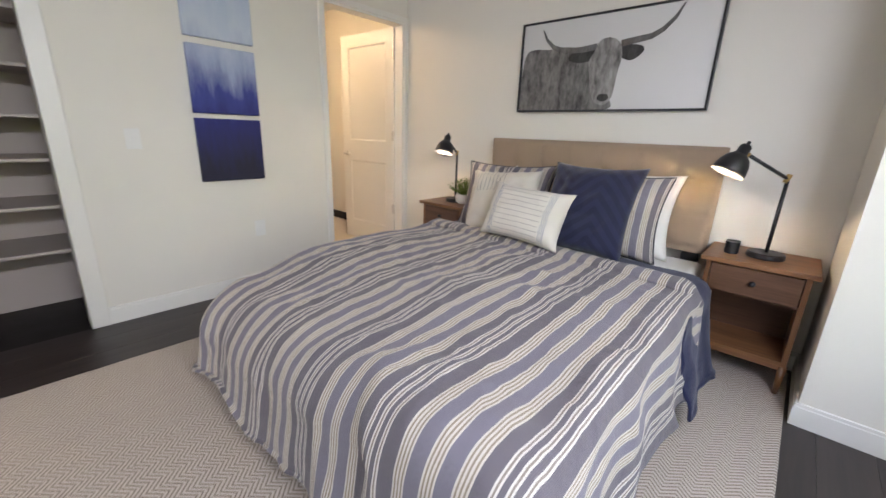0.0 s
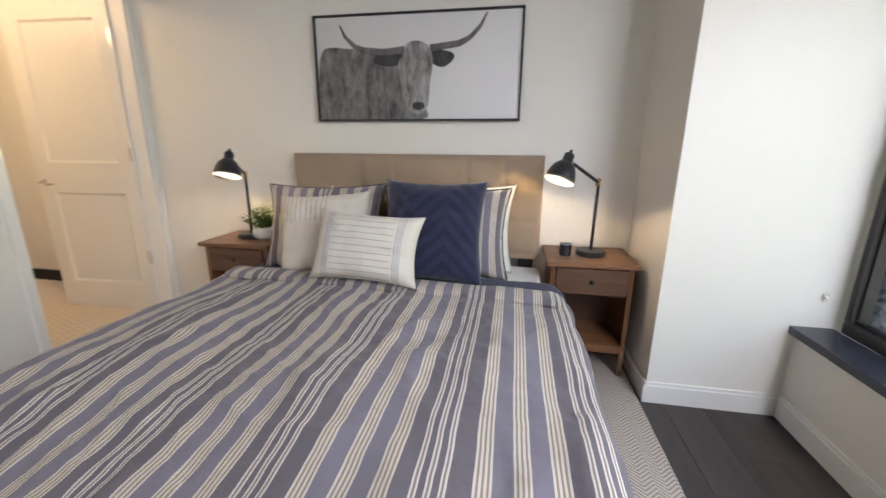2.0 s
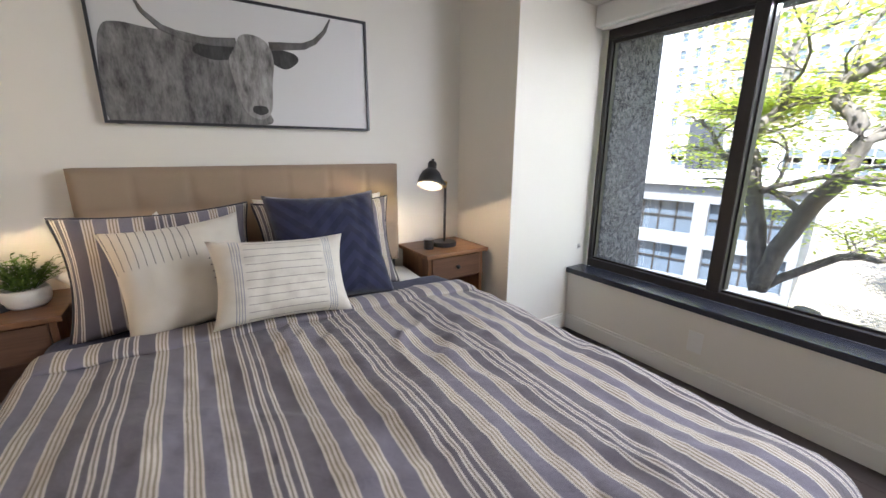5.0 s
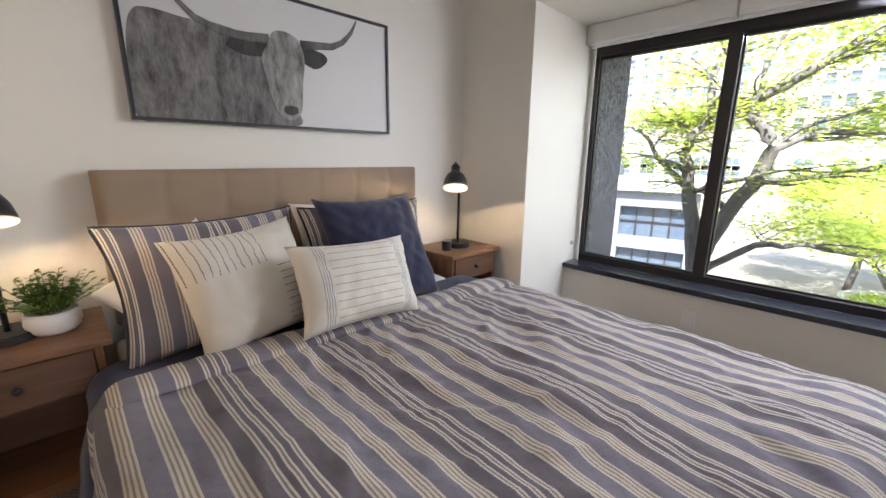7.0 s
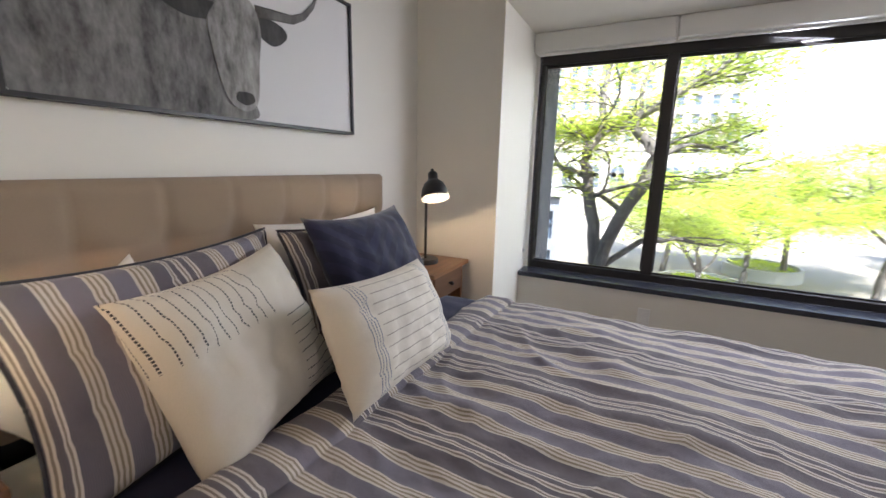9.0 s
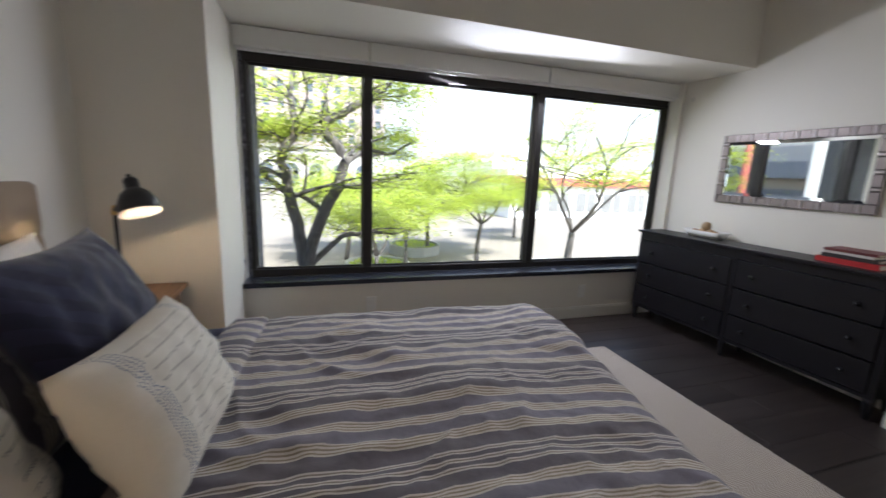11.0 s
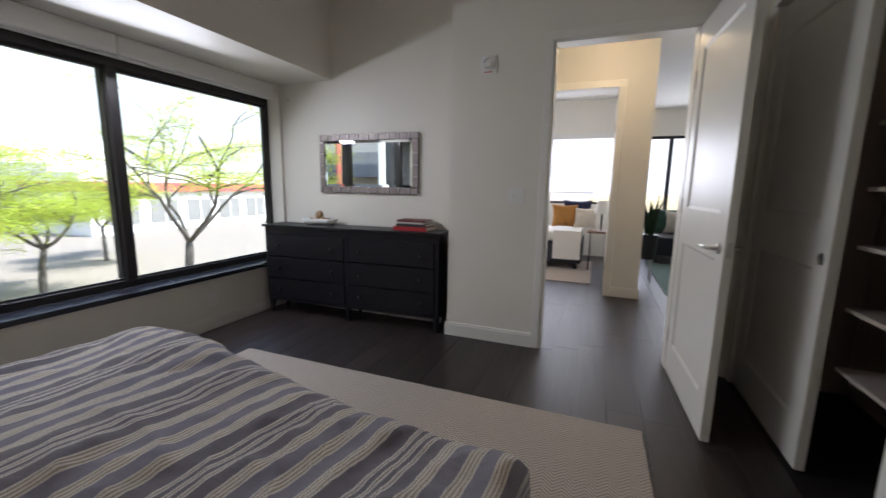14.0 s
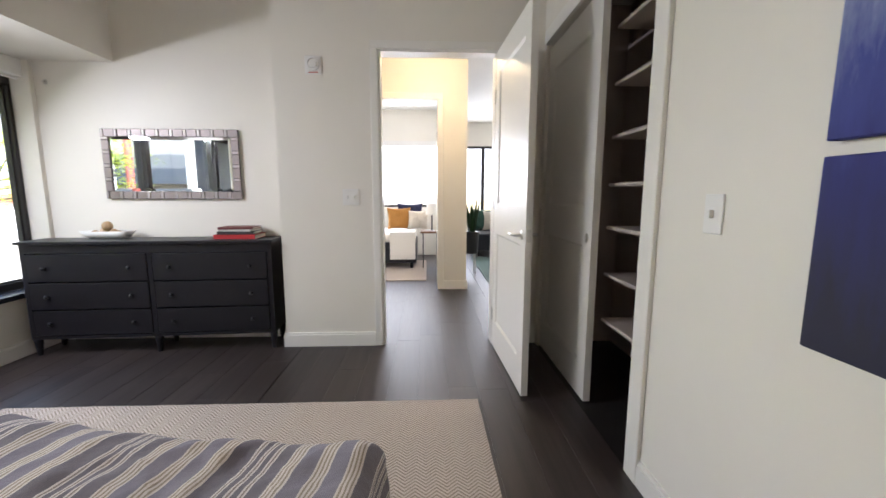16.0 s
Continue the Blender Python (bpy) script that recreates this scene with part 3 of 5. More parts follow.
w2 = thing("window_2", "bright bedroom window with a dark frame", "window", (0.4, -8.66, 0.92), kind="structure")
bm = box(-1.32, 1.85, -8.69, -8.63, 0.92, 0.96)
box(-1.32, 1.85, -8.69, -8.63, 2.08, 2.12, bm)
part("frame", bm, "bronze", w2)
part("blind", box(-1.32, 1.85, -8.63, -8.58, 2.05, 2.14), "shade", w2)
w3 = thing("window_3", "bright living-room window with dark mullions", "window", (-3, -9.86, 0.55), kind="structure")
bm = box(-4.68, -1.50, -9.89, -9.83, 0.55, 0.60)
box(-4.68, -1.50, -9.89, -9.83, 2.15, 2.20, bm)
part("frame", bm, "bronze", w3)
for x in (-2.26, -3.2, -4.1):
    part("mullion", box(x - 0.035, x + 0.035, -9.89, -9.82, 0.60, 2.15), "bronze", w3)
lamp("hall_light", 'POINT', (-1.05, -4.95, 2.5), 4.2, (1.0, 0.74, 0.42), 0.08)
dl = thing("ceiling_light", "round recessed ceiling downlight, lit", "light", (-1.95, -6.1, HC))
part("trim_ring", lathe([(0.075, -0.012), (0.085, -0.004), (0.085, 0.0)], (-1.95, -6.1, HC)), "plastic", dl)
part("lens", lathe([(0.06, -0.015), (0.06, -0.0125)], (-1.95, -6.1, HC)), "downlight", dl)


# ---- doors ----
def panel_door(name, label, at, turn, width, height, material="doorpaint", panels=((0.21, 0.88), (1.09, 2.0)), handle=None):
    """A moulded two-panel leaf in its own axes: the hinge edge at the origin, the leaf along +x, 38 mm thick."""
    d = thing(name, label, "door", at, turn=turn)
    t = 0.019
    bm = bmesh.new()
    # frame members round the sunk panels, and thin panels between them
    s = 0.115
    box(0, s, -t, t, 0.01, height, bm)
    box(width - s, width, -t, t, 0.01, height, bm)
    zs = [0.01] + [v for p in panels for v in p] + [height]
    for z0, z1 in zip(zs[0::2], zs[1::2]):
        box(s, width - s, -t, t, z0, z1, bm)
    leaf = part("leaf", bm, material, d, local=True)
    for z0, z1 in panels:
        bm = box(s, width - s, -0.010, 0.010, z0, z1)
        for side in (-1, 1):
            y0 = side * 0.010
            y1 = side * 0.0185
            a, b = (s, z0), (width - s, z1)
            w = 0.016
            ring = [(a[0], a[1]), (b[0], a[1]), (b[0], b[1]), (a[0], b[1])]
            inn = [(a[0] + w, a[1] + w), (b[0] - w, a[1] + w), (b[0] - w, b[1] - w), (a[0] + w, b[1] - w)]
            vo = [bm.verts.new((x, y1, z)) for x, z in ring]
            vi = [bm.verts.new((x, y0 + side * 0.0005, z)) for x, z in inn]
            for k in range(4):
                q = (vo[k], vo[(k + 1) % 4], vi[(k + 1) % 4], vi[k])
                bm.faces.new(q if side < 0 else tuple(reversed(q)))
        part("panel", bm, material, d, local=True)
    return d


def lever(d, x, z, side, direction):
    y = side * 0.019
    bm = lathe([(0.0, 0.0), (0.026, 0.0), (0.026, 0.006), (0.022, 0.009), (0.0, 0.009)], (x, y, z), tilt=Matrix.Rotation(-side * math.pi / 2, 3, 'X'))
    cyl((x, y, z), (x, y + side * 0.05, z), 0.009, bm=bm)
    cyl((x, y + side * 0.045, z), (x + direction * 0.11, y + side * 0.048, z - 0.004), 0.0095, 0.008, bm=bm)
    part("lever_handle", bm, "chrome", d, "satin nickel lever handle", True, True)


def hinge(d, x, z, side):
    y = side * 0.019
    bm = cyl((x, y, z - 0.05), (x, y, z + 0.05), 0.007)
    box(x - 0.004, x + 0.03, y - 0.002, y + 0.002, z - 0.045, z + 0.045, bm)
    part("hinge", bm, "chrome", d, "satin nickel hinge", local=True)


entry = panel_door("door_1", "white two-panel bedroom door, wide open", (-1.535, -3.985, 0), 92.5, 0.825, 2.15)
for side in (-1, 1):
    lever(entry, 0.76, 0.935, side, -1)
part("latch_plate", box(0.8245, 0.8265, -0.012, 0.012, 0.90, 0.97), "chrome", entry, local=True)
for z in (0.25, 1.1, 1.85):
    hinge(entry, 0.0, z, -1)
bath = panel_door("door_2", "white two-panel bathroom door, wide open", (-1.975, -0.055, 0), 183, 0.795, 2.115)
for side in (-1, 1):
    lever(bath, 0.73, 0.95, side, -1)
for z in (0.42, 1.15, 1.89):
    hinge(bath, 0.0, z, 1)
closet = panel_door("door_3", "white two-panel sliding closet door, slid aside", (-1.905, -3.935, 0), 90, 0.845, 2.165)
for side in (-1, 1):
    bm = lathe([(0.019, 0.0), (0.026, 0.0), (0.026, 0.003), (0.021, 0.004), (0.019, 0.001), (0.0, 0.0008)], (0.785, side * 0.019, 0.925), tilt=Matrix.Rotation(-side * math.pi / 2, 3, 'X'))
    part("finger_pull", bm, "chrome", closet, "round satin nickel finger pull", True, True)
second = panel_door("door_4", "white two-panel bedroom door standing open", (-1.165, -5.94, 0), -91, 0.80, 2.2)
for z in (0.3, 1.1, 1.85):
    hinge(second, 0.0, z, 1)


# ---- rug ----
bm = bmesh.new()
nx, ny = 70, 80
rx0, rx1, ry0, ry1 = -1.30, 1.268, -3.135, -0.08
grid = [[bm.verts.new((rx0 + (rx1 - rx0) * i / nx, ry0 + (ry1 - ry0) * j / ny, 0.011 + 0.0015 * noise.noise((i * 0.3, j * 0.3, 0)))) for j in range(ny + 1)] for i in range(nx + 1)]
for col in grid[0] + grid[-1] + [c[0] for c in grid] + [c[-1] for c in grid]:
    col.co.x += 0.004 * noise.noise((col.co.y * 9, 1, 0))
    col.co.y += 0.004 * noise.noise((col.co.x * 9, 5, 0))
for i in range(nx):
    for j in range(ny):
        bm.faces.new((grid[i][j], grid[i + 1][j], grid[i + 1][j + 1], grid[i][j + 1]))
r = bmesh.ops.extrude_face_region(bm, geom=bm.faces[:])
for v in r["geom"]:
    if isinstance(v, bmesh.types.BMVert):
        v.co.z = 0.0005
bmesh.ops.reverse_faces(bm, faces=[f for f in bm.faces])
bmesh.ops.recalc_face_normals(bm, faces=bm.faces[:])
rug = tagged(part("rug", bm, "rug", smooth=False), "cream and brown herringbone woven rug under the bed", "rug")


# ---- bed ----
bed = thing("bed", "queen bed with a tufted tan linen headboard", "bed", (0, -1.1, 0.012))
bm = box(-0.775, 0.775, -1.94, -0.12, 0.16, 0.26, None, 0.01, 2)
part("bed_frame", bm, "linen", bed)
for x in (-0.7, 0.7):
    for y in (-1.88, -0.25):
        part("leg", cyl((x, y, 0.012), (x, y, 0.17), 0.02, 0.028), "black", bed)
    part("headboard_post", box(x - 0.045, x + 0.045, -0.085, -0.045, 0.012, 0.66), "black", bed)

# upholstered headboard with square biscuit tufting
bm = bmesh.new()
nx, nz = 120, 44
w0, w1, z0, z1 = -0.765, 0.775, 0.575, 1.174
pts = {}
for i in range(nx + 1):
    for j in range(nz + 1):
        x = w0 + (w1 - w0) * i / nx
        z = z0 + (z1 - z0) * j / nz
        cx = (x - w0) / (w1 - w0) * 7
        cz = (z1 - z) / 0.19
        seam = max(math.exp(-((cx - round(cx)) / 0.06) ** 2) if 0.4 < cx < 6.6 else 0, math.exp(-((cz - round(cz)) / 0.07) ** 2) if cz > 0.4 else 0)
        dot = math.exp(-(((cx - round(cx)) / 0.22) ** 2 + ((cz - round(cz)) / 0.24) ** 2)) if 0.4 < cx < 6.6 and cz > 0.4 else 0
        edge = min(x - w0, w1 - x, z1 - z, 0.045) / 0.045
        y = -0.118 + 0.007 * seam + 0.024 * dot + 0.035 * (1 - math.sqrt(max(0.0, 1 - (1 - edge) ** 2)))
        pts[i, j] = bm.verts.new((x, y, z))
for i in range(nx):
    for j in range(nz):
        bm.faces.new((pts[i, j], pts[i + 1, j], pts[i + 1, j + 1], pts[i, j + 1]))
box(w0, w1, -0.078, -0.03, z0, z1, bm, 0.012, 2)
part("headboard", bm, "linen", bed, "button-tufted tan linen", True)

mat = thing("mattress", "white mattress with a fitted sheet", "mattress", (0, -1.1, 0.26))
bm = box(-0.785, 0.785, -1.86, -0.125, 0.262, 0.535, None, 0.05, 4)
for v in bm.verts:
    # the bedding presses the foot end down
    if v.co.z > 0.4:
        v.co.z -= 0.125 * max(0.0, (-0.125 - v.co.y) / 1.735)
part("cover", bm, "sheet", mat, smooth=True)


def drape(name, label, material, x_half, y_head, y_foot, z_top, drop_side, drop_foot, nx, ny, seed, over=0.0, puff=0.02, category="duvet", flare=0.09, r=0.09, slant=0.0, foot_flare=0.0, foot_r=0.09, foot_sink=0.0):
    """Cloth over the mattress: a sheet whose arc length falls over both sides and the foot."""
    bm = bmesh.new()
    uv = bm.loops.layers.uv.new("UVMap")
    half = x_half + drop_side
    length = (y_head - y_foot) + drop_foot

    def fall(s, flat, drop, flare=flare, r=r):
        """Distance out and down for an arc length s past the middle."""
        if s <= flat - r:
            return s, 0.0
        q = r * math.pi / 2
        a = (s - (flat - r))
        if a <= q:
            return flat - r + r * math.sin(a / r), r * (1 - math.cos(a / r))
        d = a - q
        return flat + flare * (d / max(drop, 0.01)) ** 1.3 * min(1, drop / 0.35), r + d

    vs, us = {}, {}
    for i in range(nx + 1):
        u = -half + 2 * half * i / nx
        for j in range(ny + 1):
            v = length * j / ny
            ox, dx = fall(abs(u), x_half, drop_side)
            oy, dy = fall(v, y_head - y_foot + 0.03 * max(0.0, min(1.0, u)), drop_foot, foot_flare, foot_r * (0.55 + 0.45 * max(0.0, min(1.0, 0.5 - u))))
            x = math.copysign(ox, u)
            y = y_head - oy
            down = dx + dy - 0.35 * min(dx, dy)
            corner = min(1.0, dx / 0.25) * min(1.0, dy / 0.25)
            x -= math.copysign(0.04 * corner, u)
            y += 0.04 * corner
            y -= slant * x * max(0.0, 1 - v / 0.9)
            top = 1.0 - min(1.0, down / 0.12)
            # folds: soft hills on top, upright flutes on the falls
            n1 = noise.fractal((u * 2.3, v * 1.7, seed), 1.0, 2.0, 4)
            n2 = noise.noise((u * 7.0 + 2.0 * n1, v * 3.0, seed + 4))
            sink = min(1.0, max(0.0, (v - 0.75) / 0.7))
            z = z_top - foot_sink * sink * sink * (3 - 2 * sink) * min(1.0, max(0.0, 0.6 - u)) - down + top * (puff * n1 + 0.35 * puff * n2)
            # creases that run slantwise, sharper than the hills
            for ca, cb, cs, amp in ((9.0, 4.0, 11, 0.30), (-7.0, 6.5, 23, 0.26), (15.0, 9.0, 31, 0.20), (22.0, -13.0, 37, 0.16)):
                w = noise.noise((u * 1.6 + cs, v * 1.6, seed))
                rid = 1 - abs(noise.noise((u * ca * 0.55 + v * cb * 0.5 + 1.5 * w, (v * ca - u * cb) * 0.16, cs)))
                z += top * puff * amp * (max(0.0, rid - 0.62) / 0.38) ** 2 * (0.4 + max(0.0, w + 0.4))
            side = min(1.0, dx / 0.15)
            foot = min(1.0, dy / 0.15)
            x += math.copysign(1, u) * side * (0.012 * math.sin(v * 15 + 3 * n1) + 0.014 * n2)
            y -= foot * (0.011 * math.sin(u * 13 + 4 * n1) + 0.013 * n2)
            z = max(z, 0.10 + 0.02 * math.sin(u * 9 + v * 7))
            vs[i, j] = bm.verts.new((x, y, z))
            us[i, j] = (u + 0.003 * noise.noise((u * 4, v * 5, 40)) + 0.0012 * noise.noise((u * 9, v * 22, 44)), v)
    for i in range(nx):
        for j in range(ny):
            k = ((i, j), (i + 1, j), (i + 1, j + 1), (i, j + 1))
            f = bm.faces.new([vs[q] for q in reversed(k)])
            for lp, q in zip(f.loops, reversed(k)):
                lp[uv].uv = us[q]
    ob = part(name, bm, material, smooth=True)
    m = ob.modifiers.new("thickness", 'SOLIDIFY')
    m.thickness, m.offset = 0.012, -1.0
    return tagged(ob, label, category)


duvet_cover = drape("duvet_cover", "blue-grey and cream striped cotton duvet, slightly rumpled", "stripe", 0.885, -0.715, -2.255, 0.568, 0.37, 0.36, 180, 180, 3, puff=0.027, flare=0.06, r=0.075, slant=0.05, foot_flare=0.07, foot_r=0.25, foot_sink=0.095)
drape("top_sheet", "navy blue sheet folded back under the duvet", "navy", 0.885, -0.44, -1.02, 0.549, 0.44, 0.0, 100, 50, 8, puff=0.008, category="sheet", flare=0.10, slant=0.05)


def roll_fold():
    """The turned-back head edge of the duvet, a soft flattened roll."""
    bm = bmesh.new()
    uv = bm.loops.layers.uv.new("UVMap")
    nx, ns = 170, 16
    vs = {}
    for i in range(nx + 1):
        u = -1.04 + 2.08 * i / nx
        a = abs(u)
        if a < 0.78:
            x, dz = u, 0.0
        else:
            k = min((a - 0.78) / 0.09, math.pi / 2)
            x = math.copysign(0.78 + 0.09 * math.sin(k) + max(0, a - 0.78 - 0.141) * 0.12, u)
            dz = 0.09 * (1 - math.cos(k)) + max(0, a - 0.78 - 0.141)
        wob = 0.02 * noise.noise((u * 3.0, 0, 2)) + 0.008 * noise.noise((u * 11.0, 0, 7))
        for s in range(ns):
            t = 2 * math.pi * s / ns
            ry = 0.075 + 0.012 * noise.noise((u * 4, 3, 1))
            rz = 0.024 + 0.008 * noise.noise((u * 6, 9, 1))
            vs[i, s] = bm.verts.new((x + (math.copysign(rz * math.sin(t), u) if dz > 0.06 else 0), -0.725 - 0.05 * max(-0.95, min(0.95, x)) + wob + ry * math.cos(t), 0.577 - dz + (rz * math.sin(t) if dz <= 0.06 else 0) + 0.008 * noise.noise((u * 8, s, 3))))
    for i in range(nx):
        for s in range(ns):
            q = ((i, s), (i + 1, s), (i + 1, (s + 1) % ns), (i, (s + 1) % ns))
            f = bm.faces.new([vs[k] for k in q])
            for lp, (a, b) in zip(f.loops, q):
                lp[uv].uv = (-1.04 + 2.08 * a / nx, b * 0.01)
    bmesh.ops.recalc_face_normals(bm, faces=bm.faces[:])
    return bm


duvet = thing("duvet", "blue-grey and cream striped cotton duvet, slightly rumpled", "duvet", (0, -1.4, 0.56))
duvet_cover.name = "cover"
duvet_cover.parent = duvet
duvet_cover.matrix_parent_inverse = WORLD[duvet].inverted()
for key in ("label", "category"):
    del duvet_cover[key]
part("turned_edge", roll_fold(), "stripe", duvet, "turned-back edge with the stripes across", True)


# ---- pillows ----
def pillow_mesh(w, h, d, n=26, flange=0.0, seed=0, crush=0.0):
    """A stuffed cushion in the xz plane, with its own uv in metres; the front looks to -y."""
    bm = bmesh.new()
    uv = bm.loops.layers.uv.new("UVMap")
    sheets = []
    for side in (-1, 1):
        g = {}
        for i in range(n + 1):
            for j in range(n + 1):
                a, b = 2 * i / n - 1, 2 * j / n - 1
                pinch = 1 - 0.11 * (1 - b * b) * abs(a) ** 3
                pinch2 = 1 - 0.11 * (1 - a * a) * abs(b) ** 3
                x, z = a * w / 2 * pinch, b * h / 2 * pinch2
                fa, fb = max(0.0, 1 - abs(a) ** 2.4), max(0.0, 1 - abs(b) ** 2.4)
                t = (fa * fb) ** 0.47
                wr = noise.noise((a * 2.2 + seed, b * 2.2, side * 3.0)) * 0.2 + noise.noise((a * 6 + seed, b * 5, side)) * 0.07 - 0.16 * max(0.0, 1 - abs(noise.noise((a * 3.1 + seed, b * 2.7 + a, 5.0))) / 0.12) * min(1.0, 1.6 - fa * fb)
                y = side * d / 2 * t * (1 + wr)
                z -= crush * h * (1 - a * a) * max(0, b) ** 2
                g[i, j] = bm.verts.new((x, y, z))
        sheets.append(g)
        for i in range(n):
            for j in range(n):
                k = [(i, j), (i + 1, j), (i + 1, j + 1), (i, j + 1)]
                if side > 0:
                    k.reverse()
                f = bm.faces.new([g[q] for q in k])
                for lp, (p, q) in zip(f.loops, k):
                    lp[uv].uv = (w * (p / n - 0.5), h * (q / n - 0.5))
    bmesh.ops.remove_doubles(bm, verts=bm.verts[:], dist=0.0006)
    return bm


def piping(w, h, r, n=40):
    """A cord round the cushion's edge."""
    pts = []
    for k in range(4 * n):
        e, f = divmod(k, n)
        t = 2 * f / n - 1
        a, b = ((t, -1), (1, t), (-t, 1), (-1, -t))[e]
        pts.append(Vector((a * w / 2 * (1 - 0.11 * (1 - b * b) * abs(a) ** 3), 0, b * h / 2 * (1 - 0.11 * (1 - a * a) * abs(b) ** 3))))
    return tube(pts, r, closed=True)


def tube(pts, r, closed=False, seg=8, bm=None):
    """A round cord or bar through points; r is one radius or one for each point."""
    bm = bm or bmesh.new()
    rings = []
    n = len(pts)
    for k, p in enumerate(pts):
        a = pts[(k - 1) % n] if closed or k else pts[0]
        b = pts[(k + 1) % n] if closed or k < n - 1 else pts[-1]
        q = (Vector(b) - Vector(a)).to_track_quat('Z', 'Y')
        rr = r[k] if isinstance(r, (list, tuple)) else r
        rings.append([bm.verts.new(Vector(p) + q @ Vector((rr * math.cos(2 * math.pi * s / seg), rr * math.sin(2 * math.pi * s / seg), 0))) for s in range(seg)])
    pairs = list(zip(rings, rings[1:])) + ([(rings[-1], rings[0])] if closed else [])
    for a, b in pairs:
        for s in range(seg):
            bm.faces.new((a[s], a[(s + 1) % seg], b[(s + 1) % seg], b[s]))
    if not closed:
        bm.faces.new(list(reversed(rings[0])))
        bm.faces.new(rings[-1])
    return bm


def pillow(name, label, material, w, h, d, at, lean, turn=0.0, roll=0.0, cord=None, seed=0, crush=0.0, group=""):
    """at: the middle of the lower edge; lean: degrees back from upright."""
    ob = thing(name, label, "pillow", at, group=group)
    m = Matrix.Translation(at) @ Matrix.Rotation(radians(turn), 4, 'Z') @ Matrix.Rotation(radians(-lean), 4, 'X') @ Matrix.Rotation(radians(roll), 4, 'Y') @ Matrix.Translation((0, 0, h / 2))
    bm = pillow_mesh(w, h, d, seed=seed, crush=crush)
    bm.transform(m)
    part("cover", bm, material, ob, smooth=True)
    if cord:
        bm = piping(w, h, 0.005)
        bm.transform(m)
        part("piping", bm, cord, ob, "dark cord edging", True)
    return ob


ZB = 0.545
pillow("sleeping_pillow", "plain white pillow pushed askew behind the striped sham", "sheet", 0.44, 0.27, 0.14, (-0.505, -0.27, ZB + 0.105), 14, roll=-33, seed=1, group="pillows on the bed")
pillow("sleeping_pillow", "plain white pillow propped against the headboard", "sheet", 0.70, 0.50, 0.17, (0.275, -0.27, ZB - 0.02), 13, seed=2, group="pillows on the bed")
pillow("pillow_sham", "striped pillow sham with dark piping", "stripe_sham", 0.70, 0.50, 0.17, (-0.435, -0.45, ZB - 0.01), 20, turn=4, roll=-1, cord="thread", seed=3, group="pillows on the bed")
pillow("pillow_sham", "striped pillow sham with dark piping", "stripe_sham", 0.70, 0.49, 0.17, (0.25, -0.44, ZB - 0.01), 16, cord="thread", seed=4, group="pillows on the bed")
pillow("throw_pillow", "cream throw pillow with dark stitched lines", "cream_stitch", 0.50, 0.46, 0.23, (-0.345, -0.585, ZB + 0.005), 25, turn=10, roll=-4, seed=5, group="pillows on the bed")
pillow("throw_pillow", "navy blue square throw pillow with tonal zigzags", "navy_zigzag", 0.545, 0.56, 0.19, (0.21, -0.635, ZB + 0.01), 28, roll=0, seed=6, group="pillows on the bed")
pillow("lumbar_pillow", "small cream lumbar pillow with stitched stripes", "cream_lumbar", 0.525, 0.34, 0.20, (-0.065, -0.80, ZB + 0.055), 25, turn=1, roll=3, seed=7, group="pillows on the bed")


# ---- nightstands ----
def nightstand(name, label, x0, x1, y0, y1, z):
    """A walnut nightstand with one drawer over an open shelf; y0 is the front."""
    b = 0.012
    ns = thing(name, label, "nightstand", ((x0 + x1) / 2, (y0 + y1) / 2, b), group="nightstands beside the bed")
    part("top", box(x0, x1, y0, y1, z - 0.024, z, None, 0.006, 2), "walnut", ns)
    i, f = 0.025, 0.02
    for x in (x0 + i, x1 - i - 0.022):
        part("side_panel", box(x, x + 0.022, y0 + f + 0.01, y1 - 0.02, b + 0.14, z - 0.025), "walnut_y", ns)
    part("back_panel", box(x0 + i + 0.022, x1 - i - 0.022, y1 - 0.035, y1 - 0.025, b + 0.15, z - 0.03), "walnut_dark", ns)
    part("shelf", box(x0 + i + 0.022, x1 - i - 0.022, y0 + f + 0.012, y1 - 0.035, b + 0.15, b + 0.172), "walnut", ns)
    part("divider", box(x0 + i + 0.022, x1 - i - 0.022, y0 + f + 0.03, y1 - 0.035, z - 0.19, z - 0.175), "walnut_dark", ns)
    part("rail", box(x0 + i + 0.022, x1 - i - 0.022, y0 + f + 0.012, y0 + f + 0.03, b + 0.13, b + 0.15), "walnut", ns)
    dr = part("drawer", box(x0 + i + 0.026, x1 - i - 0.026, y0 + f + 0.002, y0 + f + 0.022, z - 0.172, z - 0.032, None, 0.003, 1), "walnut_dark", ns)
    cx = (x0 + x1) / 2
    kb = cyl((cx, y0 + f + 0.004, z - 0.10), (cx, y0 + f - 0.012, z - 0.10), 0.006)
    sphere((cx, y0 + f - 0.016, z - 0.10), 0.013, kb)
    part("knob", kb, "black", dr, "small black knob", True)
    for x in (x0 + i + 0.012, x1 - i - 0.012):
        for y in (y0 + f + 0.022, y1 - 0.035):
            part("leg", cyl((x, y, b), (x, y, b + 0.15), 0.011, 0.018), "walnut_y", ns, smooth=True)
    return ns


NZ = 0.645
nightstand("nightstand", "walnut nightstand with one drawer and an open shelf", 0.80, 1.262, -0.41, -0.02, NZ)
nightstand("nightstand", "walnut nightstand holding a lamp and a potted plant", -1.262, -0.80, -0.41, -0.02, NZ)


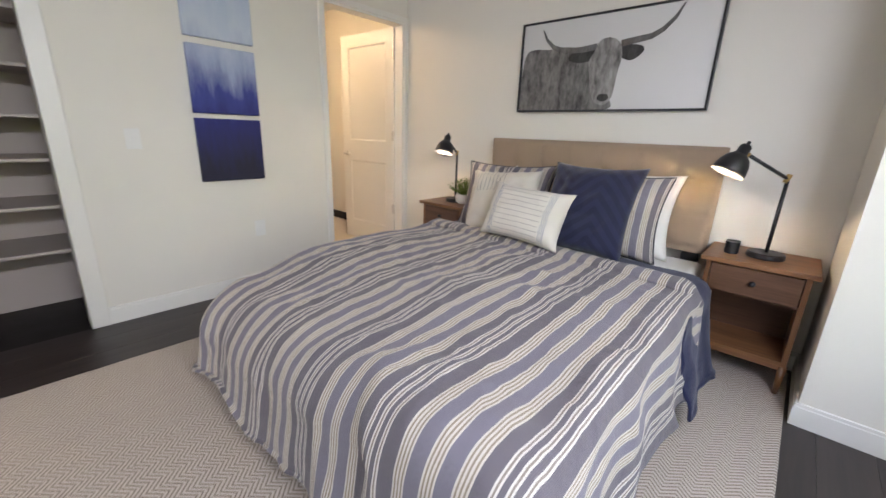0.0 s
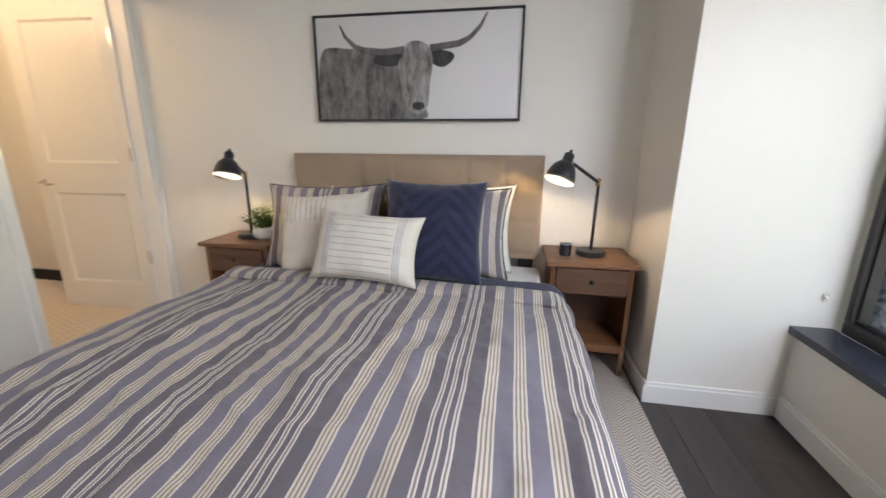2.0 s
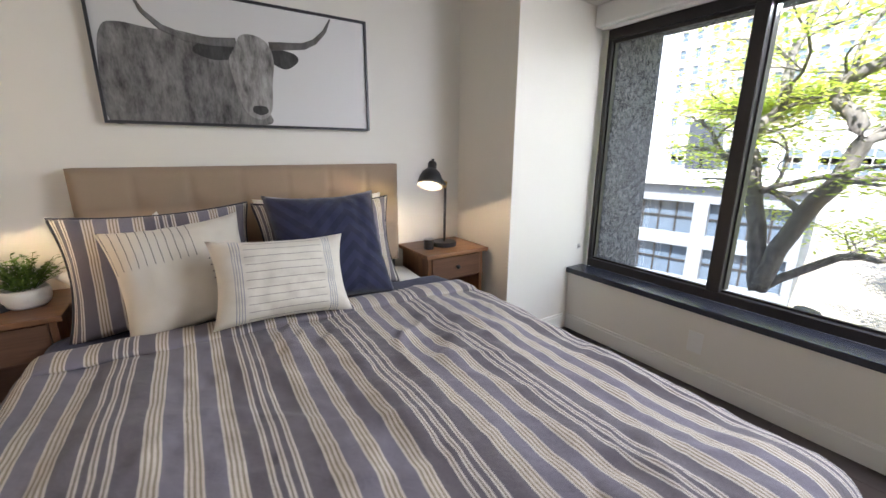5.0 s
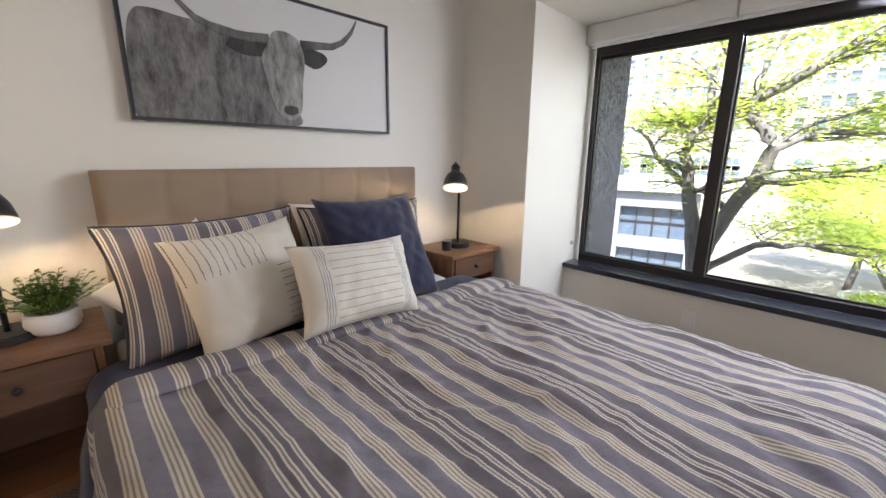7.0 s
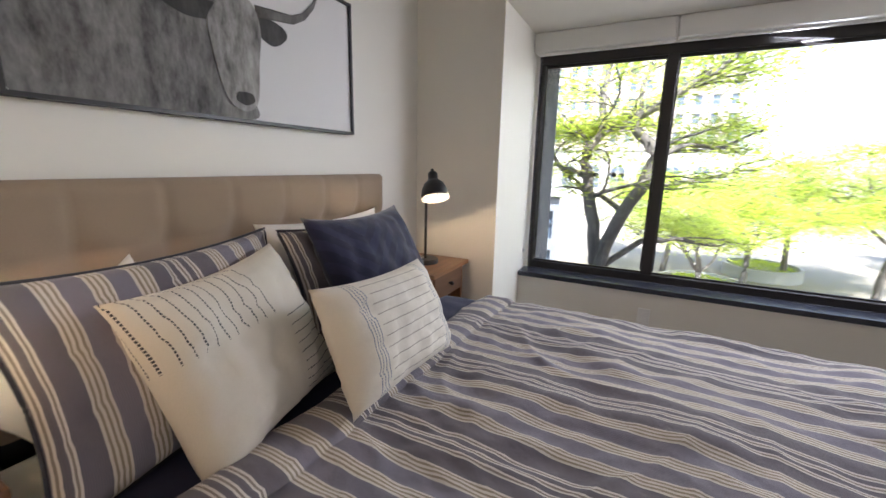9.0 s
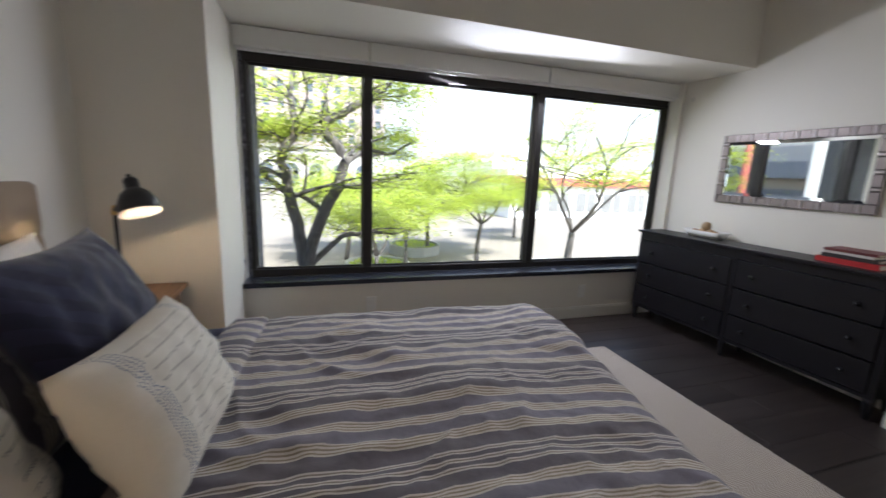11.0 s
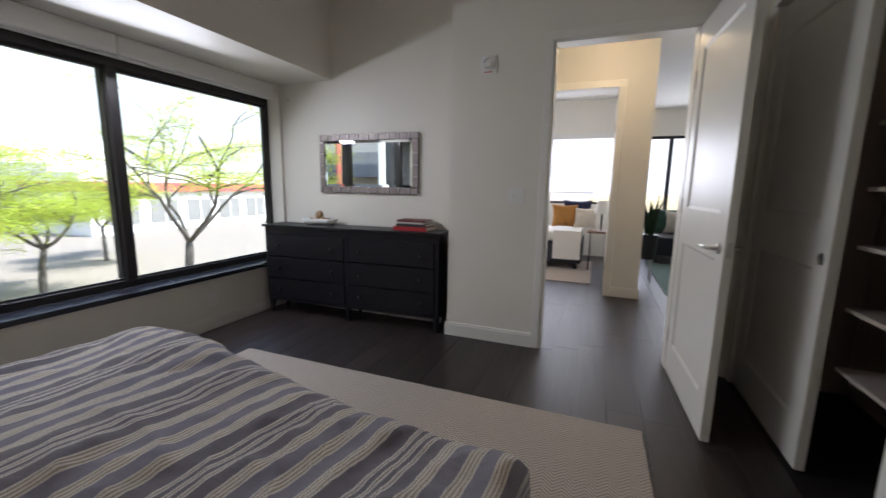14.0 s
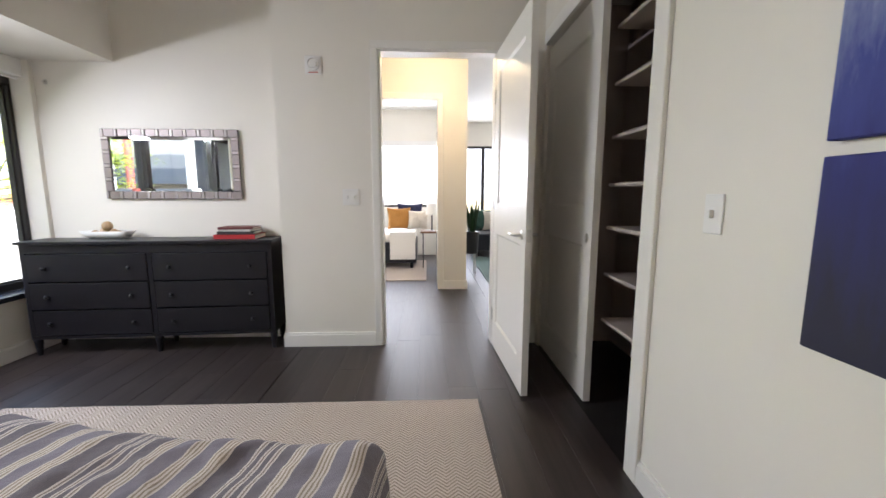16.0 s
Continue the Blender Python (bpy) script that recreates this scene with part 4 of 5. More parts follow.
def desk_lamp(base, elbow, head, aim):
    """A black task lamp with a round foot, a jointed arm and a bell shade; head is the shade's top."""
    d = thing("table_lamp", "black metal task lamp with brass joints, lit", "lamp", base, group="lamps on the nightstands")
    b, e, h = Vector(base), Vector(elbow), Vector(head)
    part("base", lathe([(0.078, 0), (0.08, 0.004), (0.08, 0.022), (0.074, 0.028), (0.0, 0.028)], b, 40), "black", d, smooth=False)
    part("pole", cyl(b + Vector((0, 0, 0.026)), e, 0.0085), "black", d, smooth=True)
    part("joint", cyl(e + Vector((-0.012, 0, -0.03)) * 0.6, e + Vector((0.004, 0, 0.022)), 0.0115), "brass", d, "brass elbow joint", True)
    n = Vector(aim).normalized()
    neck = h + n * 0.05
    part("arm", cyl(e, neck, 0.0085), "black", d, smooth=True)
    part("swivel", cyl(neck - (neck - e).normalized() * 0.035, neck, 0.0115), "brass", d, "brass swivel", True)
    q = (-n).to_track_quat('Z', 'Y').to_matrix()
    prof = [(0.074, -0.165), (0.073, -0.15), (0.066, -0.115), (0.052, -0.085), (0.034, -0.068), (0.026, -0.06), (0.026, -0.028), (0.020, -0.018), (0.008, -0.014), (0.008, 0.0), (0.0, 0.002)]
    inner = [(0.0, -0.072), (0.030, -0.074), (0.048, -0.09), (0.062, -0.118), (0.070, -0.15), (0.074, -0.165)]
    bm = lathe(inner, h, 36, tilt=q)
    part("shade_lining", bm, "plastic", d, "white inside of the shade", True)
    part("shade", lathe(prof, h, 36, tilt=q), "black", d, smooth=True)
    bulb = h + n * 0.118
    part("bulb", sphere(bulb, 0.026), "bulb", d, "lit bulb", True)
    lt = lamp("lamp_light", 'POINT', h + n * 0.152, 5.2, WARM, 0.025)
    return d


desk_lamp((1.045, -0.215, NZ), (1.05, -0.215, 1.04), (0.880, -0.345, 1.205), (-0.36, -0.34, -1))
desk_lamp((-1.04, -0.20, NZ), (-1.04, -0.20, 1.04), (-1.03, -0.325, 1.195), (0.08, -0.42, -1))

cup = thing("candle_cup", "small black ceramic candle cup on the nightstand", "cup", (0.905, -0.25, NZ))
part("body", lathe([(0.0, 0.0), (0.029, 0.0), (0.031, 0.004), (0.031, 0.066), (0.028, 0.066), (0.028, 0.03), (0.0, 0.03)], (0.905, -0.25, NZ), 28), "black", cup, smooth=False)
part("rim", lathe([(0.0305, 0.062), (0.0315, 0.063), (0.0315, 0.067), (0.0275, 0.067), (0.0275, 0.062)], (0.905, -0.25, NZ), 28), "chrome", cup, "pale metal rim")

# ---- wall pieces ----
pic = thing("framed_picture", "wide grey canvas picture in a thin black frame", "picture", (0.01, -0.02, 1.366))
px0, px1, pz0, pz1 = -0.605, 0.622, 1.366, 1.954
part("canvas", box(px0 + 0.008, px1 - 0.008, -0.030, -0.003, pz0 + 0.008, pz1 - 0.008), "canvas_grey", pic)
for a in ((px0, px1, pz0, pz0 + 0.012), (px0, px1, pz1 - 0.012, pz1), (px0, px0 + 0.012, pz0 + 0.012, pz1 - 0.012), (px1 - 0.012, px1, pz0 + 0.012, pz1 - 0.012)):
    part("frame_bar", box(a[0], a[1], -0.042, -0.002, a[2], a[3]), "black", pic, "thin black frame bar")

for k, (z, name) in enumerate(((0.832, "lower"), (1.268, "middle"), (1.715, "upper"))):
    c = thing("canvas_painting", ("deep navy square canvas", "blue and white clouded square canvas", "pale misty blue square canvas")[k] + " hung on the wall", "painting", (WX, -1.655, z), group="blue canvases on the wall")
    part("canvas", box(WX + 0.001, WX + 0.032, -1.852, -1.44, z, z + 0.405, None, 0.003, 1), "ombre", c)


def wall_plate(name, label, category, at, normal, w, h, bits):
    """A small white plate on a wall, with raised bits (dx, dz, w, h)."""
    n = Vector(normal)
    t = Vector((0, 0, 1)).cross(n)
    ob = thing(name, label, category, at)

    def slab(dx, dz, w, h, d0, d1, bev):
        bm = box(-w / 2, w / 2, d0, d1, -h / 2, h / 2, None, bev, 1)
        bm.transform(Matrix.Translation(Vector(at) + t * dx + Vector((0, 0, dz))) @ Matrix(((t.x, n.x, 0, 0), (t.y, n.y, 0, 0), (0, 0, 1, 0), (0, 0, 0, 1))))
        bmesh.ops.recalc_face_normals(bm, faces=bm.faces[:])
        return bm
    part("plate", slab(0, 0, w, h, 0, 0.006, 0.002), "plastic", ob)
    for nm, dx, dz, bw, bh, dep, mt in bits:
        part(nm, slab(dx, dz, bw, bh, 0.006, 0.006 + dep, 0.001), mt, ob)
    return ob


wall_plate("light_switch", "white double toggle switch plate on the wall", "switch", (-0.46, SY, 1.138), (0, 1, 0), 0.118, 0.118, [("toggle", -0.025, 0, 0.01, 0.024, 0.012, "plastic"), ("toggle", 0.025, 0, 0.01, 0.024, 0.012, "plastic")])
wall_plate("light_switch", "white single toggle switch plate near the closet", "switch", (WX, -2.185, 1.103), (1, 0, 0), 0.075, 0.118, [("toggle", 0, 0, 0.01, 0.024, 0.014, "plastic")])
for at, nrm in (((WX, -1.50, 0.46), (1, 0, 0)), ((EX, -1.444, 0.247), (-1, 0, 0)), ((EX, -3.35, 0.25), (-1, 0, 0))):
    wall_plate("wall_outlet", "white duplex electrical outlet on the wall", "outlet", at, nrm, 0.075, 0.118, [("socket", 0, 0.022, 0.034, 0.028, 0.002, "plastic"), ("socket", 0, -0.022, 0.034, 0.028, 0.002, "plastic")])
al = wall_plate("fire_alarm", "white square fire alarm sounder on the wall", "alarm", (-0.225, SY, 2.055), (0, 1, 0), 0.115, 0.125, [("strobe", 0, 0.0, 0.05, 0.035, 0.02, "plastic")])
part("speaker_ring", lathe([(0.0, 0.0), (0.045, 0.0), (0.045, 0.012), (0.036, 0.014), (0.034, 0.004), (0.0, 0.004)], (-0.225, SY + 0.006, 2.062), tilt=Matrix.Rotation(-math.pi / 2, 3, 'X')), "plastic", al, smooth=False)
part("red_lettering", box(-0.258, -0.192, SY + 0.006, SY + 0.0072, 2.002, 2.010), "redmark", al, "faint red bar")


# ---- dresser ----
def dresser(x0, x1, y0, y1, z):
    """A dark six-drawer dresser; y1 is the front."""
    d = thing("dresser", "black-stained six-drawer dresser on short legs", "dresser", ((x0 + x1) / 2, (y0 + y1) / 2, 0))
    lo = 0.125
    part("top", box(x0 - 0.015, x1 + 0.015, y0, y1 + 0.02, z - 0.022, z, None, 0.006, 2), "dresser", d)
    t = 0.03
    for x in (x0, x1 - t):
        part("side_panel", box(x, x + t, y0 + 0.005, y1 - 0.004, lo, z - 0.022), "dresser", d)
    part("back_panel", box(x0 + t, x1 - t, y0 + 0.005, y0 + 0.015, lo, z - 0.022), "dresser", d)
    cx = (x0 + x1) / 2
    part("divider", box(cx - 0.014, cx + 0.014, y0 + 0.02, y1 - 0.002, lo, z - 0.085), "dresser", d)
    part("frieze", box(x0 + t, x1 - t, y1 - 0.03, y1 - 0.004, z - 0.085, z - 0.022), "dresser", d)
    part("bottom_rail", box(x0 + t, x1 - t, y1 - 0.03, y1 - 0.002, lo, lo + 0.022), "dresser", d)
    part("bottom_panel", box(x0 + t, x1 - t, y0 + 0.015, y1 - 0.03, lo + 0.004, lo + 0.018), "dresser", d)
    rows = [(z - 0.287, z - 0.090), (z - 0.487, z - 0.297), (lo + 0.027, z - 0.497)]
    for a, b in ((x0 + t + 0.003, cx - 0.017), (cx + 0.017, x1 - t - 0.003)):
        for z0, z1 in rows:
            dr = part("drawer", box(a + 0.003, b - 0.003, y1 - 0.022, y1 + 0.003, z0, z1, None, 0.005, 2), "dresser", d)
            for kx in (a + 0.15 * (b - a), b - 0.15 * (b - a)):
                kb = cyl((kx, y1 - 0.004, (z0 + z1) / 2), (kx, y1 + 0.014, (z0 + z1) / 2), 0.007, 0.005, 12)
                sphere((kx, y1 + 0.019, (z0 + z1) / 2), 0.014, kb, seg=12)
                part("knob", kb, "black", dr, "round black knob", True)
    for x in (x0 + 0.022, cx, x1 - 0.022):
        for y in (y1 - 0.03, y0 + 0.03):
            bm = lathe([(0.0, 0), (0.015, 0), (0.017, 0.01), (0.02, 0.05), (0.026, 0.10), (0.028, lo)], (x, y, 0), 12)
            part("leg", bm, "dresser", d, smooth=True)
    return d


DZ = 0.83
d = dresser(0.14, 1.82, -4.222, -3.955, DZ)
d.matrix_world = Matrix.Translation((0.14, -4.222, 0)) @ Matrix.Rotation(radians(3.2), 4, 'Z') @ Matrix.Translation((-0.14, 4.222, 0)) @ WORLD[d]

# mirror with a frame of small metal tiles
mr = thing("wall_mirror", "rectangular mirror framed in mottled silver-pink tiles", "mirror", (0.93, AY, 1.12))
mx0, mx1, mz0, mz1 = 0.42, 1.437, 1.12, 1.645
fw = 0.058
part("backing", box(mx0 + 0.004, mx1 - 0.004, AY + 0.001, AY + 0.014, mz0 + 0.004, mz1 - 0.004), "black", mr)
bm = bmesh.new()
g0, g1 = (mx0 + fw, mz0 + fw), (mx1 - fw, mz1 - fw)
bw = 0.022
o = [bm.verts.new((x, AY + 0.0165, z)) for x, z in ((g0[0], g0[1]), (g1[0], g0[1]), (g1[0], g1[1]), (g0[0], g1[1]))]
i4 = [bm.verts.new((x, AY + 0.019, z)) for x, z in ((g0[0] + bw, g0[1] + bw), (g1[0] - bw, g0[1] + bw), (g1[0] - bw, g1[1] - bw), (g0[0] + bw, g1[1] - bw))]
bm.faces.new(i4)
for k in range(4):
    bm.faces.new((o[k], o[(k + 1) % 4], i4[(k + 1) % 4], i4[k]))
bmesh.ops.recalc_face_normals(bm, faces=bm.faces[:])
if i4[0].link_faces[0].normal.y < 0:
    bmesh.ops.reverse_faces(bm, faces=bm.faces[:])
part("mirror_glass", bm, "mirror", mr, "bevelled mirror glass")
def tile_runs(a, b, pairs):
    """Wide dark and narrow pale tiles by turns along one side of the frame."""
    step = (b - a) / pairs
    for k in range(pairs):
        yield a + step * k, a + step * (k + 0.76), "tile_dark", 0.026
        yield a + step * (k + 0.76), a + step * (k + 1), "tile_pale", 0.029


for a, b, key, dep in tile_runs(mx0, mx1, 10):
    for z0, z1 in ((mz0, mz0 + fw), (mz1 - fw, mz1)):
        part("frame_tile", box(a + 0.001, b - 0.001, AY + 0.014, AY + dep, z0, z1, None, 0.004, 1), key, mr)
for a, b, key, dep in tile_runs(mz0 + fw, mz1 - fw, 4):
    for xx in ((mx0, mx0 + fw), (mx1 - fw, mx1)):
        part("frame_tile", box(xx[0], xx[1], AY + 0.014, AY + dep, a + 0.001, b - 0.001, None, 0.004, 1), key, mr)

# tray with wooden balls
tray = thing("tray", "long white ceramic tray on the dresser", "tray", (1.37, -4.10, DZ))
bm = bmesh.new()
prof = [(0.00, 0.0, 0.0), (0.13, 0.045, 0.0), (0.175, 0.085, 0.055), (0.17, 0.08, 0.055), (0.128, 0.043, 0.008), (0.0, 0.0, 0.008)]
rings = []
for a, b, z in prof:
    ring = []
    for k in range(32):
        t = 2 * math.pi * k / 32
        ct, st = math.cos(t), math.sin(t)
        ring.append(bm.verts.new((1.37 + a * math.copysign(abs(ct) ** 0.45, ct), -4.10 + b * math.copysign(abs(st) ** 0.45, st), DZ + z)))
    rings.append(ring)
for p, q in zip(rings, rings[1:]):
    for k in range(32):
        bm.faces.new((p[k], p[(k + 1) % 32], q[(k + 1) % 32], q[k]))
bmesh.ops.remove_doubles(bm, verts=bm.verts[:], dist=0.0005)
part("dish", bm, "ceramic", tray, smooth=True)
for x, y, r in ((1.40, -4.10, 0.033), (1.34, -4.11, 0.030), (1.46, -4.09, 0.026), (1.29, -4.095, 0.024), (1.375, -4.10, 0.036)):
    bl = thing("decor_ball", "turned pale wooden ball in the tray", "ball", (x, y, DZ + 0.008), group="balls in the tray")
    up = 0.045 if r > 0.035 else 0
    part("ball", sphere((x, y, DZ + 0.009 + r + up), r), "palewood", bl, smooth=True)

# books on the dresser
z = DZ
for k, (w, dd, h, mt, lab, tw) in enumerate(((0.30, 0.21, 0.032, "book_red", "red hardback book lying flat", 0), (0.26, 0.19, 0.022, "book_black", "dark hardback book lying flat", 4), (0.24, 0.18, 0.014, "book_white", "pale thin book lying flat", -3), (0.25, 0.18, 0.016, "book_maroon", "maroon book lying flat", 2))):
    bk = thing("book", lab, "book", (0.40, -4.10, z), group="stack of books", turn=tw)
    t = 0.003
    bm = box(-w / 2, w / 2, -dd / 2, dd / 2, 0.0005, t)
    box(-w / 2, w / 2, -dd / 2, dd / 2, h - t, h, bm)
    box(-w / 2, w / 2, dd / 2 - t, dd / 2, t, h - t, bm)
    part("cover", bm, mt, bk, local=True)
    part("pages", box(-w / 2 + 0.005, w / 2 - 0.005, -dd / 2 + 0.005, dd / 2 - t, t, h - t), "paper", bk, local=True)
    z += h + 0.0006

# potted plant
pp = thing("potted_plant", "leafy green plant in a white ribbed pot", "plant", (-0.93, -0.215, NZ))
bm = bmesh.new()
seg = 44
rings = []
for r, h in ((0.0, 0.0), (0.050, 0.0), (0.066, 0.014), (0.073, 0.038), (0.072, 0.060), (0.067, 0.076), (0.063, 0.076), (0.063, 0.062), (0.0, 0.060)):
    rings.append([bm.verts.new((-0.93 + r * (1 + (0.02 if k % 2 else 0)) * math.cos(2 * math.pi * k / seg), -0.215 + r * (1 + (0.02 if k % 2 else 0)) * math.sin(2 * math.pi * k / seg), NZ + h)) for k in range(seg)])
for p, q in zip(rings, rings[1:]):
    for k in range(seg):
        bm.faces.new((p[k], p[(k + 1) % seg], q[(k + 1) % seg], q[k]))
bmesh.ops.remove_doubles(bm, verts=bm.verts[:], dist=0.0003)
part("pot", bm, "ceramic", pp, "white ribbed ceramic pot", True)
bm = bmesh.new()
st = bmesh.new()
rng = random.Random(5)
for k in range(90):
    a, tilt = rng.uniform(0, 2 * math.pi), rng.uniform(0.1, 1.15)
    ln = rng.uniform(0.07, 0.14)
    d = Vector((math.sin(tilt) * math.cos(a), math.sin(tilt) * math.sin(a), math.cos(tilt)))
    base = Vector((-0.93, -0.215, NZ + 0.07)) + Vector((math.cos(a), math.sin(a), 0)) * rng.uniform(0, 0.035)
    tip = base + d * ln
    tube([base, base + d * ln * 0.5 + Vector((0, 0, 0.004)), tip], [0.0014, 0.0012, 0.0008], seg=5, bm=st)
    for s in range(7):
        f = 0.35 + 0.65 * s / 6
        c = base + d * ln * f
        la = rng.uniform(0, 2 * math.pi)
        n1 = Vector((math.cos(la), math.sin(la), rng.uniform(0.0, 0.8))).normalized()
        w = n1.cross(Vector((0, 0, 1))).normalized()
        L = rng.uniform(0.016, 0.028)
        p = [c, c + n1 * L * 0.5 + w * L * 0.36, c + n1 * L - Vector((0, 0, L * 0.12)), c + n1 * L * 0.5 - w * L * 0.36]
        bm.faces.new([bm.verts.new(q) for q in p])
part("stem", st, "leaf", pp)
part("leaves", bm, "leaf", pp, "small round green leaves")
# plain shapes of the picture: one broad mass, a rounded block, two lobes and two long curves


def blot(pts, y, thick=0.0015, smooth_n=6):
    """A flat outline, rounded by a closed spline through a few points."""
    out = []
    k = len(pts)
    for i in range(k):
        p0, p1, p2, p3 = (Vector(pts[(i + d) % k]) for d in (-1, 0, 1, 2))
        for s in range(smooth_n):
            t = s / smooth_n
            out.append(0.5 * ((2 * p1) + (p2 - p0) * t + (2 * p0 - 5 * p1 + 4 * p2 - p3) * t * t + (3 * p1 - p0 - 3 * p2 + p3) * t ** 3))
    bm = bmesh.new()
    f = bm.faces.new([bm.verts.new((q.x, y, q.y)) for q in out])
    r = bmesh.ops.extrude_face_region(bm, geom=[f])
    for v in r["geom"]:
        if isinstance(v, bmesh.types.BMVert):
            v.co.y -= thick
    bmesh.ops.recalc_face_normals(bm, faces=bm.faces[:])
    return bm


part("painted_shape", blot([(-0.588, 1.381), (-0.588, 1.635), (-0.56, 1.756), (-0.50, 1.782), (-0.38, 1.772), (-0.27, 1.777), (-0.10, 1.736), (0.02, 1.584), (0.07, 1.452), (0.065, 1.381), (-0.2, 1.378), (-0.45, 1.378)], -0.0305), "shape_dark", pic, "streaked grey mass")
part("painted_shape", blot([(-0.235, 1.695), (-0.15, 1.670), (-0.06, 1.690), (-0.05, 1.736), (-0.13, 1.751), (-0.21, 1.736)], -0.0325), "shape_ear", pic, "dark lobe")
part("painted_shape", blot([(0.09, 1.695), (0.17, 1.660), (0.235, 1.701), (0.225, 1.736), (0.15, 1.751), (0.09, 1.736)], -0.0325), "shape_ear", pic, "dark lobe")
part("painted_shape", blot([(-0.06, 1.736), (-0.03, 1.792), (0.03, 1.802), (0.09, 1.772), (0.115, 1.695), (0.10, 1.584), (0.085, 1.452), (0.04, 1.407), (-0.02, 1.422), (-0.055, 1.483), (-0.08, 1.594), (-0.09, 1.675)], -0.0345), "shape_mid", pic, "pale streaked block")
part("painted_shape", blot([(-0.005, 1.442), (0.03, 1.427), (0.065, 1.442), (0.06, 1.467), (0.03, 1.472), (0.0, 1.467)], -0.037), "shape_ear", pic, "dark oval")
for pts in ([(-0.44, 1.898), (-0.41, 1.837), (-0.35, 1.782), (-0.26, 1.751), (-0.15, 1.749), (-0.05, 1.758)], [(0.42, 1.934), (0.385, 1.868), (0.33, 1.812), (0.27, 1.782), (0.19, 1.772), (0.10, 1.761)]):
    pts = [Vector((x, -0.034, z)) for x, z in pts]
    bm = tube(pts, [0.004, 0.010, 0.014, 0.017, 0.019, 0.021], seg=10)
    for v in bm.verts:
        v.co.y = -0.034 + (v.co.y + 0.034) * 0.1
    part("painted_shape", bm, "shape_horn", pic, "long curved grey stroke", True)

# ---- second bedroom and living room furniture ----
b2 = thing("bed", "second bedroom bed with a white throw", "bed", (-0.1, -7.6, 0))
part("base", box(-0.86, 0.9, -8.1, -7.1, 0.1, 0.42, None, 0.03, 2), "charcoal", b2)
part("mattress", box(-0.84, 0.88, -8.08, -7.12, 0.42, 0.56, None, 0.05, 3), "sheet", b2, smooth=True)
for x in (-0.78, 0.82):
    for y in (-8.02, -7.18):
        part("leg", cyl((x, y, 0), (x, y, 0.11), 0.025), "black", b2)
th = thing("throw_blanket", "white throw draped over the second bed", "blanket", (-0.62, -7.1, 0.57))
bm = box(-0.84, -0.45, -7.6, -7.09, 0.562, 0.585, None, 0.008, 2)
box(-0.84, -0.45, -7.105, -7.075, 0.16, 0.58, bm, 0.008, 2)
part("cloth", bm, "sheet", th)
pillow("throw_pillow", "ochre pillow on the second bed", "ochre", 0.40, 0.38, 0.15, (-0.55, -7.75, 0.57), 12, seed=11)
pillow("throw_pillow", "navy pillow on the second bed", "navy", 0.45, 0.45, 0.15, (-0.72, -7.90, 0.57), 10, turn=14, seed=12)
pillow("throw_pillow", "cream pillow on the second bed", "cream", 0.36, 0.34, 0.12, (-0.86, -7.72, 0.57), 16, turn=18, seed=13)
r2 = tagged(part("rug", box(-1.01, 1.2, -7.9, -6.28, 0.0, 0.012), "rug"), "pale woven rug in the second bedroom", "rug")
stl = thing("side_table", "small wooden side table with thin black legs", "table", (-1.08, -7.2, 0))
part("tabletop", box(-1.22, -0.92, -7.45, -7.12, 0.56, 0.59, None, 0.006, 1), "walnut", stl)
for x in (-1.18, -0.96):
    for y in (-7.41, -7.16):
        part("leg", cyl((x, y, 0), (x * 0.98 - 0.02, y, 0.56), 0.008), "black", stl)
tl2 = thing("table_lamp", "small lit table lamp beside the second bed", "lamp", (-1.10, -7.3, 0.59))
part("stem", cyl((-1.10, -7.3, 0.59), (-1.10, -7.3, 0.86), 0.012), "black", tl2)
part("shade", lathe([(0.10, 0.84), (0.075, 1.02), (0.07, 1.02), (0.095, 0.84)], (-1.10, -7.3, 0), 24), "sheet", tl2)
sofa = thing("sofa", "dark grey sofa in the living room", "sofa", (-2.6, -8.8, 0))
part("seat", box(-3.9, -1.9, -9.1, -8.3, 0.12, 0.43, None, 0.05, 3), "charcoal", sofa)
part("backrest", box(-3.9, -1.9, -9.4, -9.1, 0.12, 0.78, None, 0.06, 3), "charcoal", sofa)
for x in (-3.8, -2.0):
    part("leg", cyl((x, -8.4, 0), (x, -8.4, 0.13), 0.02), "black", sofa)
pillow("throw_pillow", "green velvet pillow on the sofa", "greenwool", 0.48, 0.45, 0.16, (-2.16, -8.95, 0.44), 16, turn=10, seed=14)
pillow("throw_pillow", "pale pillow on the sofa", "cream", 0.45, 0.42, 0.15, (-2.35, -8.9, 0.44), 18, seed=15)
tagged(part("rug", box(-4.0, -1.83, -8.2, -6.1, 0.0, 0.012), "greenwool"), "green wool rug in the living room", "rug")
stand = thing("plant_stand", "tall dark plant on a metal stand", "plant", (-1.68, -6.8, 0))
for k in range(3):
    a = 2.1 * k
    part("leg", cyl((-1.68 + 0.10 * math.cos(a), -6.8 + 0.10 * math.sin(a), 0), (-1.68 + 0.08 * math.cos(a), -6.8 + 0.08 * math.sin(a), 0.34), 0.007), "chrome", stand)
part("pot", lathe([(0.0, 0.30), (0.09, 0.30), (0.11, 0.62), (0.10, 0.62), (0.0, 0.60)], (-1.68, -6.8, 0), 20), "black", stand)
bm = bmesh.new()
rng = random.Random(3)
